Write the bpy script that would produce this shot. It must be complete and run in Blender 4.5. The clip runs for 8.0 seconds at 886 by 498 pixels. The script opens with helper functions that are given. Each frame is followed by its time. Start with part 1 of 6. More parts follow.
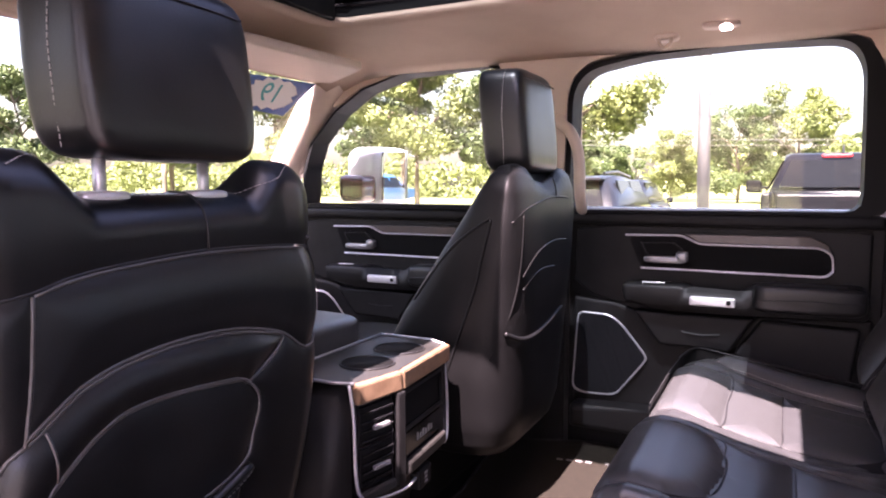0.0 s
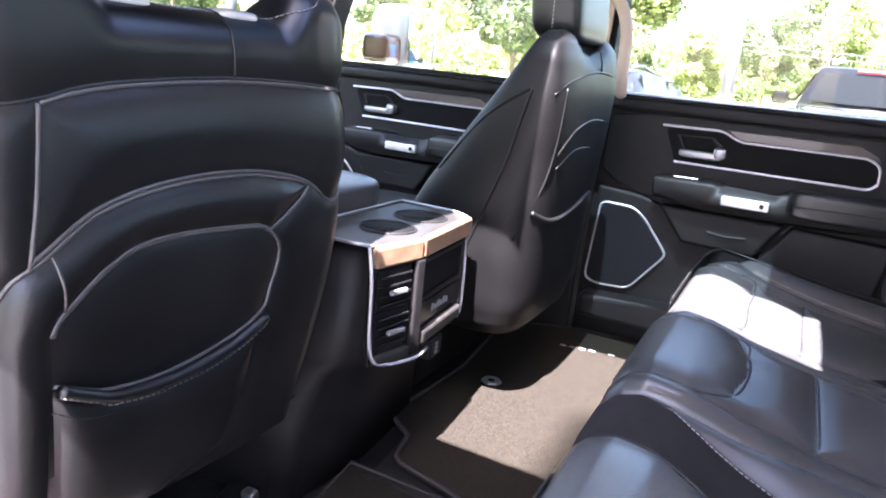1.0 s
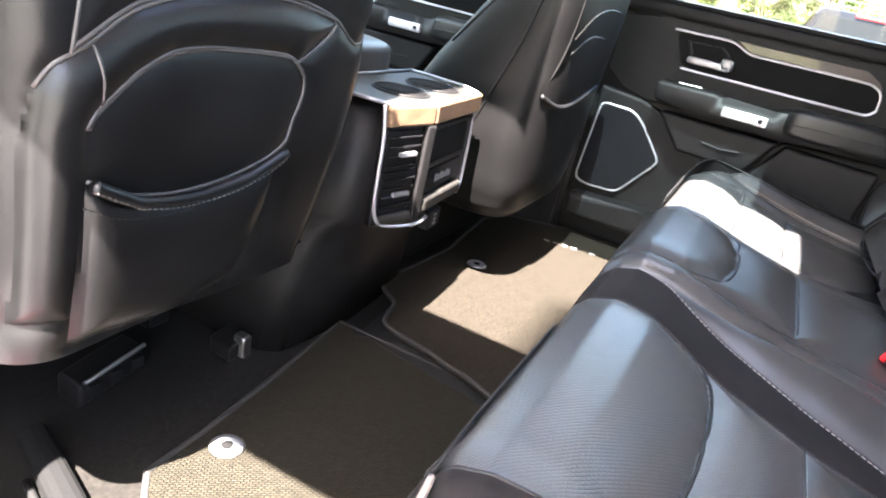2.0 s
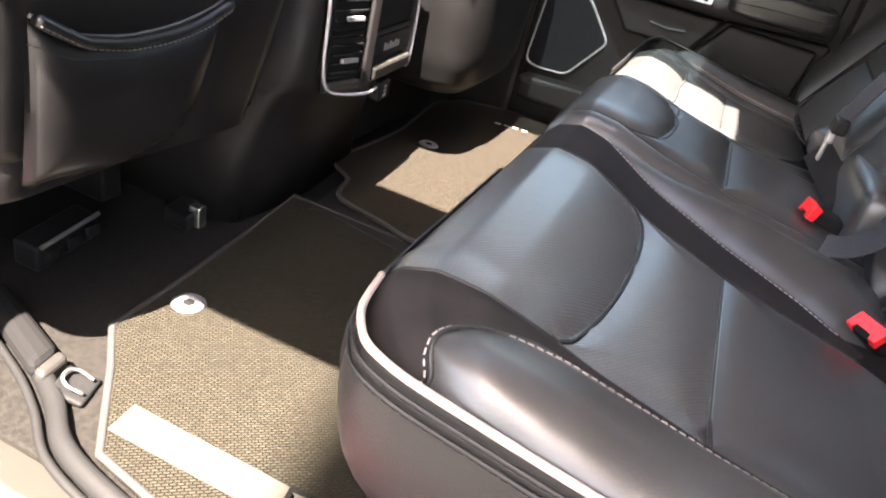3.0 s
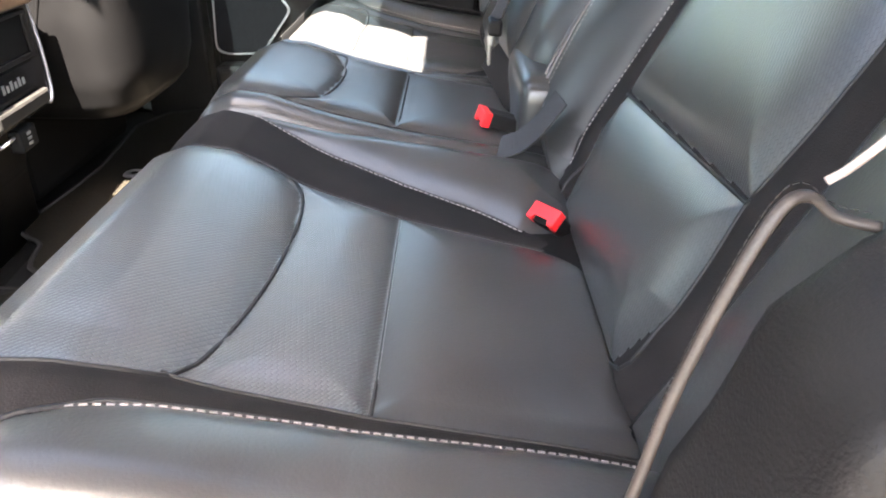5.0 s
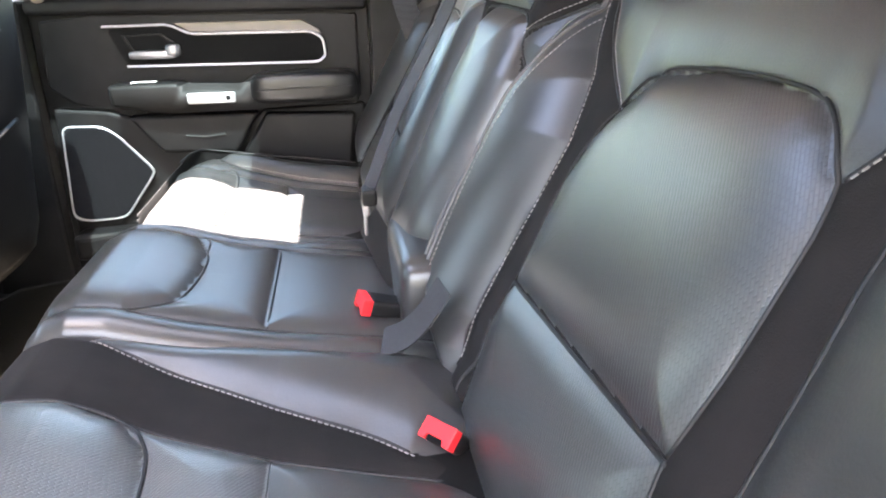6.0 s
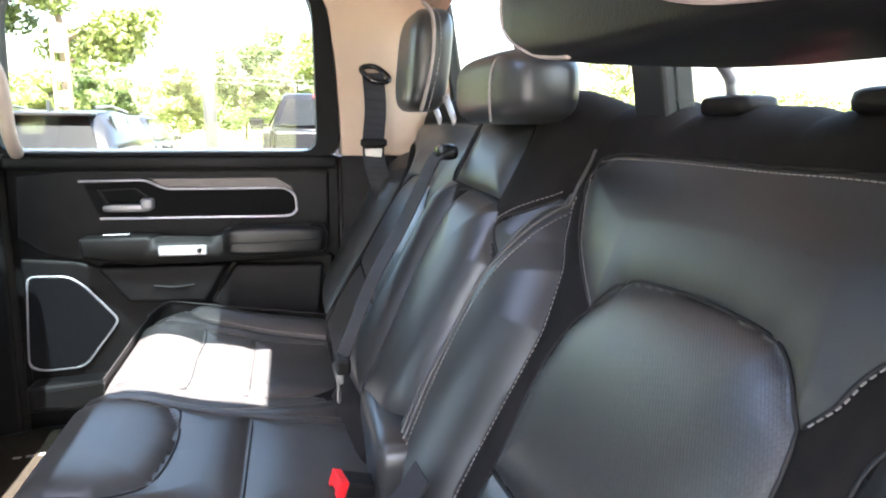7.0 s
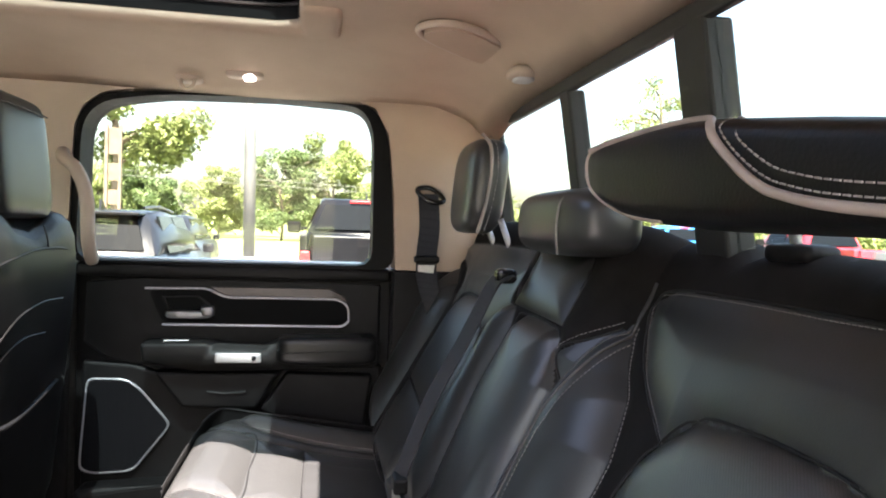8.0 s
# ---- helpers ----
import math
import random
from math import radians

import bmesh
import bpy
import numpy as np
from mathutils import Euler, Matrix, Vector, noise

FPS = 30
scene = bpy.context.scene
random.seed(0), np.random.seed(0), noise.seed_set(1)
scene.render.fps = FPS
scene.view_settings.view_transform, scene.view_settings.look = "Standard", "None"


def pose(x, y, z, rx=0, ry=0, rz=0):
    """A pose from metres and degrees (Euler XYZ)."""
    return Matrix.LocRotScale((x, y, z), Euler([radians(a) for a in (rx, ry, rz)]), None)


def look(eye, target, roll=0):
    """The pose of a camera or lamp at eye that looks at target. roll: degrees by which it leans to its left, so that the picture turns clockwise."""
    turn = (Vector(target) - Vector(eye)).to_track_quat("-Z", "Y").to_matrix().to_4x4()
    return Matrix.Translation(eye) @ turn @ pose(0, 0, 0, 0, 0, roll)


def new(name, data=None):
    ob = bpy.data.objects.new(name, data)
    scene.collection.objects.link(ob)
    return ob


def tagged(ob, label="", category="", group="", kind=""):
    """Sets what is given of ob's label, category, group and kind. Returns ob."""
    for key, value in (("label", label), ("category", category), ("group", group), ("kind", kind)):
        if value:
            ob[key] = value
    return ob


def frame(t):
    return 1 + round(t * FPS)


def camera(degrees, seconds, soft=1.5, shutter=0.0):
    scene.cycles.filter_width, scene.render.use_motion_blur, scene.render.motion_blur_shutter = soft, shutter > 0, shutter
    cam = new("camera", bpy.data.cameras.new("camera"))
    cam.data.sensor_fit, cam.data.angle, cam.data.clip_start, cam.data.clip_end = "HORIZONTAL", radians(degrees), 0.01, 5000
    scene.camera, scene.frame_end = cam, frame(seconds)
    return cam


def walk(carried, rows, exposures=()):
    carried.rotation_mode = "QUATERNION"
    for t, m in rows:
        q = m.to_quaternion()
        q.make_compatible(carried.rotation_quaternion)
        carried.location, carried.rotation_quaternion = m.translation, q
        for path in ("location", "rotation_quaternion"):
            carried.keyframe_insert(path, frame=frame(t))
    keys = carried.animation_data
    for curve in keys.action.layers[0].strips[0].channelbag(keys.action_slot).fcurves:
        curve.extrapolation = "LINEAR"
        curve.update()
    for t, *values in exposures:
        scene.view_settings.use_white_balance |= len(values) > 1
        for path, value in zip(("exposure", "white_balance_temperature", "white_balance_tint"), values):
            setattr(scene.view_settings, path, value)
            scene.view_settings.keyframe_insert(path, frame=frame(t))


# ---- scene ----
cam = camera(66.0, 8.0, soft=2.0)
PATH = [
    (0, (-0.862, 0.44, 1.436), (0.919, 1.33, 1.251), -0.1),
    (0.5, (-0.846, 0.468, 1.415), (0.914, 1.353, 1.068), 2.3),
    (1, (-0.827, 0.5, 1.403), (0.904, 1.354, 0.88), 5.8),
    (2.3, (-0.876, 0.527, 1.332), (0.828, 1.186, 0.517), 14.7),
    (2.5, (-0.875, 0.512, 1.327), (0.811, 1.144, 0.457), 14.6),
    (3, (-0.911, 0.49, 1.307), (0.77, 0.979, 0.34), 14.6),
    (3.5, (-0.945, 0.464, 1.296), (0.733, 0.824, 0.269), 12.9),
    (4, (-0.95, 0.421, 1.301), (0.719, 0.675, 0.228), 9.2),
    (4.2, (-0.949, 0.406, 1.309), (0.718, 0.62, 0.225), 7.4),
    (5.3, (-0.778, 0.337, 1.31), (1.004, 0.257, 0.406), -0.4),
    (5.5, (-0.755, 0.329, 1.325), (1.047, 0.188, 0.471), -0.7),
    (6, (-0.721, 0.325, 1.366), (1.133, 0.046, 0.669), -1.0),
    (6.5, (-0.718, 0.328, 1.404), (1.173, -0.042, 0.866), -0.8),
    (7, (-0.73, 0.352, 1.44), (1.19, -0.077, 1.08), 0.5),
    (7.5, (-0.742, 0.381, 1.466), (1.202, -0.053, 1.283), 1.6),
    (8, (-0.756, 0.406, 1.468), (1.212, 0.057, 1.41), 2.1),
]
walk(cam, [(t, look(eye, target, roll)) for t, eye, target, roll in PATH], exposures=[(0.0, 4.02, 6400, 48), (0.5, 4.60, 5500, 26), (1.0, 5.08, 5700, 27), (2.5, 5.58, 6600, 14), (3.0, 5.08, 6850, 19), (4.0, 5.06, 6750, 18), (5.5, 5.86, 6550, 14), (6.3, 5.90, 6350, 19), (7.0, 5.08, 6150, 18), (8.0, 3.97, 6400, 18)])

# ---- world, sun and exposure ----
world = bpy.data.worlds.new("sky")
scene.world = world
world.use_nodes = True
wn = world.node_tree
sky = wn.nodes.new("ShaderNodeTexSky")
sky.sky_type, sky.sun_disc = "NISHITA", False
SUN = Vector((0.57, 0.05, -1.0)).normalized()
sky.sun_elevation = math.asin(-SUN.z)
sky.sun_rotation = math.atan2(-SUN.x, -SUN.y)
sky.air_density, sky.dust_density, sky.ozone_density = 1.5, 4.0, 0.8
wn.links.new(sky.outputs[0], wn.nodes["Background"].inputs[0])
wn.nodes["Background"].inputs[1].default_value = 0.055
sun = new("sun", bpy.data.lights.new("sun", "SUN"))
sun.data.energy, sun.data.angle, sun.data.color = 5.0, radians(0.5), (1.0, 0.92, 0.80)
sun.matrix_world = look((0, 0, 0), SUN)

# ---- materials ----
def material(name, c, rough=0.6, metal=0.0, c2=None, scale=40.0, detail=4.0, bump=0.0, bscale=300.0, spec=0.5, coat=0.0):
    """A principled surface with two colours mixed by noise and a fine noise relief."""
    m = bpy.data.materials.new(name)
    m.use_nodes = True
    nt = m.node_tree
    b = nt.nodes["Principled BSDF"]
    b.inputs["Base Color"].default_value = (*c, 1)
    b.inputs["Roughness"].default_value = rough
    b.inputs["Metallic"].default_value = metal
    b.inputs["Specular IOR Level"].default_value = spec
    b.inputs["Coat Weight"].default_value = coat
    co = nt.nodes.new("ShaderNodeTexCoord")
    if c2:
        n = nt.nodes.new("ShaderNodeTexNoise")
        n.inputs["Scale"].default_value, n.inputs["Detail"].default_value = scale, detail
        mix = nt.nodes.new("ShaderNodeMix")
        mix.data_type = "RGBA"
        mix.inputs[6].default_value, mix.inputs[7].default_value = (*c, 1), (*c2, 1)
        ramp = nt.nodes.new("ShaderNodeMapRange")
        ramp.inputs[1].default_value, ramp.inputs[2].default_value = 0.35, 0.65
        nt.links.new(co.outputs["Object"], n.inputs["Vector"])
        nt.links.new(n.outputs["Fac"], ramp.inputs[0])
        nt.links.new(ramp.outputs[0], mix.inputs[0])
        nt.links.new(mix.outputs[2], b.inputs["Base Color"])
        r2 = nt.nodes.new("ShaderNodeMapRange")
        r2.inputs[3].default_value, r2.inputs[4].default_value = max(rough - 0.06, 0.02), min(rough + 0.08, 1)
        nt.links.new(n.outputs["Fac"], r2.inputs[0])
        nt.links.new(r2.outputs[0], b.inputs["Roughness"])
    if bump:
        n2 = nt.nodes.new("ShaderNodeTexNoise")
        n2.inputs["Scale"].default_value, n2.inputs["Detail"].default_value = bscale, 3.0
        bp = nt.nodes.new("ShaderNodeBump")
        bp.inputs["Strength"].default_value, bp.inputs["Distance"].default_value = bump, 0.001
        nt.links.new(co.outputs["Object"], n2.inputs["Vector"])
        nt.links.new(n2.outputs["Fac"], bp.inputs["Height"])
        nt.links.new(bp.outputs[0], b.inputs["Normal"])
    return m


def woven(name, c, c2, sx, sy, rough, bump, slant=0.0, dark=0.45):
    """A surface of small offset cells in rows: perforated leather or ribbed carpet."""
    m = material(name, c, rough)
    nt = m.node_tree
    b = nt.nodes["Principled BSDF"]
    co = nt.nodes.new("ShaderNodeTexCoord")
    mp = nt.nodes.new("ShaderNodeMapping")
    mp.inputs["Rotation"].default_value = (0, 0, slant)
    br = nt.nodes.new("ShaderNodeTexBrick")
    br.inputs["Scale"].default_value = 1.0
    br.inputs["Brick Width"].default_value, br.inputs["Row Height"].default_value = sx, sy
    br.inputs["Mortar Size"].default_value, br.inputs["Mortar Smooth"].default_value = min(sx, sy) * 0.22, 0.8
    br.inputs["Color1"].default_value, br.inputs["Color2"].default_value = (*c, 1), (*c2, 1)
    br.inputs["Mortar"].default_value = (*(v * dark for v in c), 1)
    n = nt.nodes.new("ShaderNodeTexNoise")
    n.inputs["Scale"].default_value = 260.0
    mul = nt.nodes.new("ShaderNodeMix")
    mul.data_type, mul.blend_type = "RGBA", "MULTIPLY"
    mul.inputs[0].default_value = 0.5
    nt.links.new(co.outputs["Object"], mp.inputs["Vector"])
    nt.links.new(mp.outputs[0], br.inputs["Vector"])
    nt.links.new(co.outputs["Object"], n.inputs["Vector"])
    nt.links.new(br.outputs["Color"], mul.inputs[6])
    nt.links.new(n.outputs["Fac"], mul.inputs[7])
    nt.links.new(mul.outputs[2], b.inputs["Base Color"])
    bp = nt.nodes.new("ShaderNodeBump")
    bp.inputs["Strength"].default_value, bp.inputs["Distance"].default_value = bump, 0.0015
    bp.invert = True
    nt.links.new(br.outputs["Fac"], bp.inputs["Height"])
    nt.links.new(bp.outputs[0], b.inputs["Normal"])
    return m


def glass(name, tint, rough=0.0):
    m = bpy.data.materials.new(name)
    m.use_nodes = True
    nt = m.node_tree
    nt.nodes.remove(nt.nodes["Principled BSDF"])
    tr, gl, mx, lw, pw, fr = (nt.nodes.new(k) for k in ("ShaderNodeBsdfTransparent", "ShaderNodeBsdfGlossy", "ShaderNodeMixShader", "ShaderNodeLayerWeight", "ShaderNodeMath", "ShaderNodeMath"))
    tr.inputs[0].default_value, gl.inputs["Roughness"].default_value = (*tint, 1), rough
    pw.operation, pw.inputs[1].default_value = "POWER", 5.0
    fr.operation, fr.inputs[1].default_value, fr.inputs[2].default_value = "MULTIPLY_ADD", 0.5, 0.03
    nt.links.new(lw.outputs["Facing"], pw.inputs[0])
    nt.links.new(pw.outputs[0], fr.inputs[0])
    nt.links.new(fr.outputs[0], mx.inputs[0])
    nt.links.new(tr.outputs[0], mx.inputs[1])
    nt.links.new(gl.outputs[0], mx.inputs[2])
    nt.links.new(mx.outputs[0], nt.nodes["Material Output"].inputs[0])
    return m


LEATHER = material("black_leather", (0.023, 0.0234, 0.0238), 0.33, c2=(0.031, 0.0314, 0.0318), scale=14, bump=0.16, bscale=420, spec=0.58)
# Darker copy of the bench leather: the front seats' shade is in its colour.
LEATHERF = material("black_leather_front_shaded", (0.0044, 0.0044, 0.0046), 0.33, c2=(0.0066, 0.0066, 0.0068), scale=14, bump=0.14, bscale=420, spec=0.38)
RIDGE = material("leather_seam_ridge", (0.04, 0.038, 0.037), 0.4, c2=(0.05, 0.047, 0.046), scale=60)
LEATHER2 = material("black_leather_back", (0.008, 0.0078, 0.0078), 0.45, c2=(0.012, 0.0118, 0.0118), scale=10, bump=0.3, bscale=500, spec=0.22)
# Copy of the seat leather with shade put into its colour.
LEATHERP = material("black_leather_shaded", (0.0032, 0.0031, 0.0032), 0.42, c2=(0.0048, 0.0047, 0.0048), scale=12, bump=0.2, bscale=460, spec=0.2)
# One leather twice: window sheen is put into the lighter cushion colour.
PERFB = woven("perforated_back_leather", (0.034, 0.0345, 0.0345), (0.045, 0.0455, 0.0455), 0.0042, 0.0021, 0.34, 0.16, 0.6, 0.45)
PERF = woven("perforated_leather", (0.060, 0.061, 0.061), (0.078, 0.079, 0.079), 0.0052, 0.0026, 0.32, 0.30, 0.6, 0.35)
SUEDE = material("dark_suede", (0.0070, 0.0062, 0.0062), 0.9, c2=(0.0125, 0.0108, 0.0108), scale=30, bump=0.3, bscale=900, spec=0.2)
TRIM = material("black_plastic", (0.0065, 0.0062, 0.0064), 0.46, c2=(0.010, 0.0096, 0.0098), scale=18, bump=0.35, bscale=700, spec=0.17)
GLOSS = material("gloss_black", (0.008, 0.008, 0.009), 0.15)
DARK = material("matt_black", (0.005, 0.005, 0.005), 0.8, bump=0.2, spec=0.1)
RUBBER = material("rubber", (0.008, 0.008, 0.008), 0.6, bump=0.2, spec=0.12)
CARPET = material("dark_carpet", (0.0055, 0.0051, 0.0045), 0.95, c2=(0.0105, 0.0096, 0.0083), scale=180, bump=0.8, bscale=600, spec=0.1)
MATW = woven("ribbed_mat", (0.0185, 0.0163, 0.0112), (0.0275, 0.0243, 0.0168), 0.0066, 0.0034, 0.95, 1.0, 0.9, 0.3)
MATB = material("pile_mat", (0.0048, 0.0041, 0.0031), 0.95, c2=(0.0160, 0.0132, 0.0092), scale=330, bump=1.0, bscale=420, spec=0.1)
BIND = material("mat_binding", (0.009, 0.0082, 0.0072), 0.9, bump=0.6, bscale=900)
BEIGE = material("beige_headliner", (0.50, 0.385, 0.29), 0.9, c2=(0.54, 0.42, 0.32), scale=9, bump=0.35, bscale=1200, spec=0.2)
BEIGEP = material("beige_plastic", (0.52, 0.42, 0.33), 0.55, c2=(0.56, 0.45, 0.36), scale=12, bump=0.15, bscale=900)
CHROME = material("satin_chrome", (0.46, 0.46, 0.48), 0.36, 0.6)
SILVER = material("silver_plastic", (0.6, 0.6, 0.61), 0.35, 0.5, c2=(0.62, 0.62, 0.63), scale=60)
SATIN = material("satin_grey_metal", (0.26, 0.26, 0.27), 0.34, 0.6, c2=(0.30, 0.30, 0.31), scale=60)
MARKS = material("grey_print", (0.16, 0.16, 0.155), 0.6)
PIPING = material("light_piping", (0.27, 0.225, 0.20), 0.5, c2=(0.32, 0.265, 0.24), scale=60)
HEMM = material("brown_leather_hem", (0.017, 0.0135, 0.0115), 0.55, c2=(0.024, 0.0185, 0.0155), scale=50, bump=0.3, bscale=500)
THREAD = material("pale_thread", (0.20, 0.185, 0.18), 0.7, c2=(0.26, 0.24, 0.235), scale=200)
SEAM = material("seam", (0.010, 0.010, 0.0105), 0.5, c2=(0.014, 0.014, 0.0145), scale=60, spec=0.3)
WOODT = material("wood_trim", (0.022, 0.013, 0.010), 0.4, c2=(0.036, 0.021, 0.016), scale=25, coat=0.3)
REDB = material("red_button", (0.75, 0.02, 0.025), 0.4)
STEEL = material("steel", (0.55, 0.54, 0.52), 0.35, 1.0, c2=(0.6, 0.59, 0.57), scale=80)
BELT = woven("belt_webbing", (0.045, 0.045, 0.05), (0.05, 0.05, 0.055), 0.004, 0.0016, 0.7, 0.3)
WHITEP = material("white_print", (0.75, 0.74, 0.72), 0.6)
MESH = woven("speaker_mesh", (0.012, 0.012, 0.014), (0.014, 0.014, 0.016), 0.003, 0.0026, 0.6, 0.5)
for m_, w_ in ((PERF, 0.85), (PERFB, 0.6), (LEATHER, 0.08)):
    m_.node_tree.nodes["Principled BSDF"].inputs["Coat Weight"].default_value = w_
    m_.node_tree.nodes["Principled BSDF"].inputs["Coat Roughness"].default_value = 0.30
    m_.node_tree.links.new(m_.node_tree.nodes["Principled BSDF"].inputs["Normal"].links[0].from_socket, m_.node_tree.nodes["Principled BSDF"].inputs["Coat Normal"])
for m_, v_ in ((MESH, 0.08), (PERF, 1.0), (PERFB, 0.8), (MATW, 0.1), (BELT, 0.25)):
    m_.node_tree.nodes["Principled BSDF"].inputs["Specular IOR Level"].default_value = v_
BADGE = material("woven_badge", (0.032, 0.029, 0.0225), 0.9, c2=(0.043, 0.039, 0.030), scale=300, bump=0.5, bscale=900)
SMOKE = glass("tinted_glass", (0.13, 0.15, 0.155))
CLEAR = glass("clear_glass", (0.86, 0.90, 0.87))
SMOKE2 = glass("grey_tinted_glass", (0.24, 0.28, 0.29))
MIRROR = material("mirror_face", (0.92, 0.92, 0.92), 0.02, 1.0)
REDPAINT = material("maroon_paint", (0.075, 0.006, 0.008), 0.25, 0.2, coat=1.0)
TANP = material("sill_plastic", (0.0062, 0.0055, 0.0037), 0.5, c2=(0.0085, 0.0075, 0.005), scale=8, bump=0.15, bscale=800)
LENS = material("lamp_lens", (0.9, 0.9, 0.88), 0.3)
lens_nodes = LENS.node_tree.nodes["Principled BSDF"]
lens_nodes.inputs["Emission Color"].default_value, lens_nodes.inputs["Emission Strength"].default_value = (1, 0.93, 0.82, 1), 1.0

# ---- building helpers ----
def thing(name, label, category, group="", at=(0, 0, 0), kind=""):
    ob = new(name)
    ob.location = at
    return tagged(ob, label, category, group, kind)


def part(name, bm, mat, parent=None, label="", smooth=False):
    """One bmesh, in world coordinates, as one mesh object; under parent where given."""
    bmesh.ops.recalc_face_normals(bm, faces=bm.faces)
    me = bpy.data.meshes.new(name)
    bm.to_mesh(me)
    bm.free()
    return linked(name, me, mat, parent, label, smooth)


def linked(name, me, mat, parent=None, label="", smooth=False):
    me.materials.append(mat)
    if smooth:
        me.polygons.foreach_set("use_smooth", [True] * len(me.polygons))
    ob = new(name, me)
    if label:
        ob["label"] = label
    if parent:
        ob.parent = parent
        top = Vector(parent.location)
        while parent.parent:
            parent = parent.parent
            top += Vector(parent.location)
        ob.location = -top
    return ob


def box(x0, x1, y0, y1, z0, z1, bevel=0.0, seg=2, shear=0.0):
    bm = bmesh.new()
    bmesh.ops.create_cube(bm, size=1)
    for v in bm.verts:
        v.co = (x0 + (v.co.x + 0.5) * (x1 - x0), y0 + (v.co.y + 0.5) * (y1 - y0), z0 + (v.co.z + 0.5) * (z1 - z0))
    if bevel:
        bmesh.ops.bevel(bm, geom=bm.edges[:], offset=min(bevel, 0.49 * min(abs(x1 - x0), abs(y1 - y0), abs(z1 - z0))), segments=seg, profile=0.5, affect="EDGES")
    if shear:
        for v in bm.verts:
            v.co.y += shear * (v.co.z - z0)
    return bm


def join(*bms):
    out = bmesh.new()
    for bm in bms:
        me = bpy.data.meshes.new("part")
        bm.to_mesh(me)
        out.from_mesh(me)
        bm.free()
        bpy.data.meshes.remove(me)
    return out


def prism(poly, axis, a, b, bevel=0.0, seg=2):
    """A polygon in the plane across axis ('x': (y, z); 'y': (x, z); 'z': (x, y)), from a to b."""
    bm = bmesh.new()
    put = {"x": lambda p, d: (d, p[0], p[1]), "y": lambda p, d: (p[0], d, p[1]), "z": lambda p, d: (p[0], p[1], d)}[axis]
    lo, hi = [bm.verts.new(put(p, a)) for p in poly], [bm.verts.new(put(p, b)) for p in poly]
    n = len(poly)
    bm.faces.new(lo[::-1])
    bm.faces.new(hi)
    for i in range(n):
        bm.faces.new((lo[i], lo[(i + 1) % n], hi[(i + 1) % n], hi[i]))
    if bevel:
        bmesh.ops.bevel(bm, geom=bm.edges[:], offset=bevel, segments=seg, profile=0.5, affect="EDGES")
    bmesh.ops.triangulate(bm, faces=[f for f in bm.faces if len(f.verts) > 4])
    return bm


def smoothed(pts, n=6, closed=False):
    """Catmull-Rom through pts."""
    p = [Vector(q) for q in pts]
    m = len(p)
    out = []
    for i in range(m if closed else m - 1):
        a, b, c, d = (p[(i + k) % m] if closed else p[min(max(i + k, 0), m - 1)] for k in (-1, 0, 1, 2))
        for j in range(n):
            t = j / n
            out.append(0.5 * ((2 * b) + (c - a) * t + (2 * a - 5 * b + 4 * c - d) * t * t + (3 * b - a - 3 * c + d) * t ** 3))
    if not closed:
        out.append(p[-1])
    return out


def tube(pts, r, sides=6, closed=False, flat=1.0):
    """A round bar along pts; flat squeezes it across z."""
    p = [Vector(q) for q in pts]
    n = len(p)
    bm = bmesh.new()
    rings = []
    side = None
    for i in range(n):
        a = p[(i - 1) % n] if closed or i else p[0]
        b = p[(i + 1) % n] if closed or i < n - 1 else p[-1]
        d = (b - a).normalized()
        if side is None:
            side = d.orthogonal().normalized()
        side = (side - d * side.dot(d)).normalized()
        up = d.cross(side)
        rings.append([bm.verts.new(p[i] + r * (math.cos(2 * math.pi * k / sides) * side + flat * math.sin(2 * math.pi * k / sides) * up)) for k in range(sides)])
    for i in range(n if closed else n - 1):
        for k in range(sides):
            bm.faces.new((rings[i][k], rings[i][(k + 1) % sides], rings[(i + 1) % n][(k + 1) % sides], rings[(i + 1) % n][k]))
    if not closed:
        bm.faces.new(rings[0][::-1])
        bm.faces.new(rings[-1])
    return bm


def ribbon(pts, across, width, thick):
    """A flat strap along pts; across: the direction of its width."""
    p = [Vector(q) for q in pts]
    bm = bmesh.new()
    rings = []
    for i in range(len(p)):
        d = (p[min(i + 1, len(p) - 1)] - p[max(i - 1, 0)]).normalized()
        w = Vector(across)
        w = (w - d * w.dot(d)).normalized()
        n = d.cross(w)
        rings.append([bm.verts.new(p[i] + s * width / 2 * w + q * thick / 2 * n) for s, q in ((-1, -1), (1, -1), (1, 1), (-1, 1))])
    for a, b in zip(rings, rings[1:]):
        for k in range(4):
            bm.faces.new((a[k], a[(k + 1) % 4], b[(k + 1) % 4], b[k]))
    bm.faces.new(rings[0][::-1])
    bm.faces.new(rings[-1])
    return bm


def revolve(profile, centre, sides=32, axis="z"):
    """A lathed form from (radius, height) pairs."""
    bm = bmesh.new()
    rings = []
    for r, h in profile:
        ring = []
        for k in range(sides):
            a = 2 * math.pi * k / sides
            q = (r * math.cos(a), r * math.sin(a), h)
            q = {"z": q, "x": (q[2], q[0], q[1]), "y": (q[0], q[2], q[1])}[axis]
            ring.append(bm.verts.new(Vector(centre) + Vector(q)))
        rings.append(ring)
    for a, b in zip(rings, rings[1:]):
        for k in range(sides):
            bm.faces.new((a[k], a[(k + 1) % sides], b[(k + 1) % sides], b[k]))
    for ring in (rings[0], rings[-1]):
        if (ring[0].co - ring[sides // 2].co).length > 1e-5:
            bm.faces.new(ring)
    bmesh.ops.remove_doubles(bm, verts=bm.verts, dist=1e-5)
    return bm


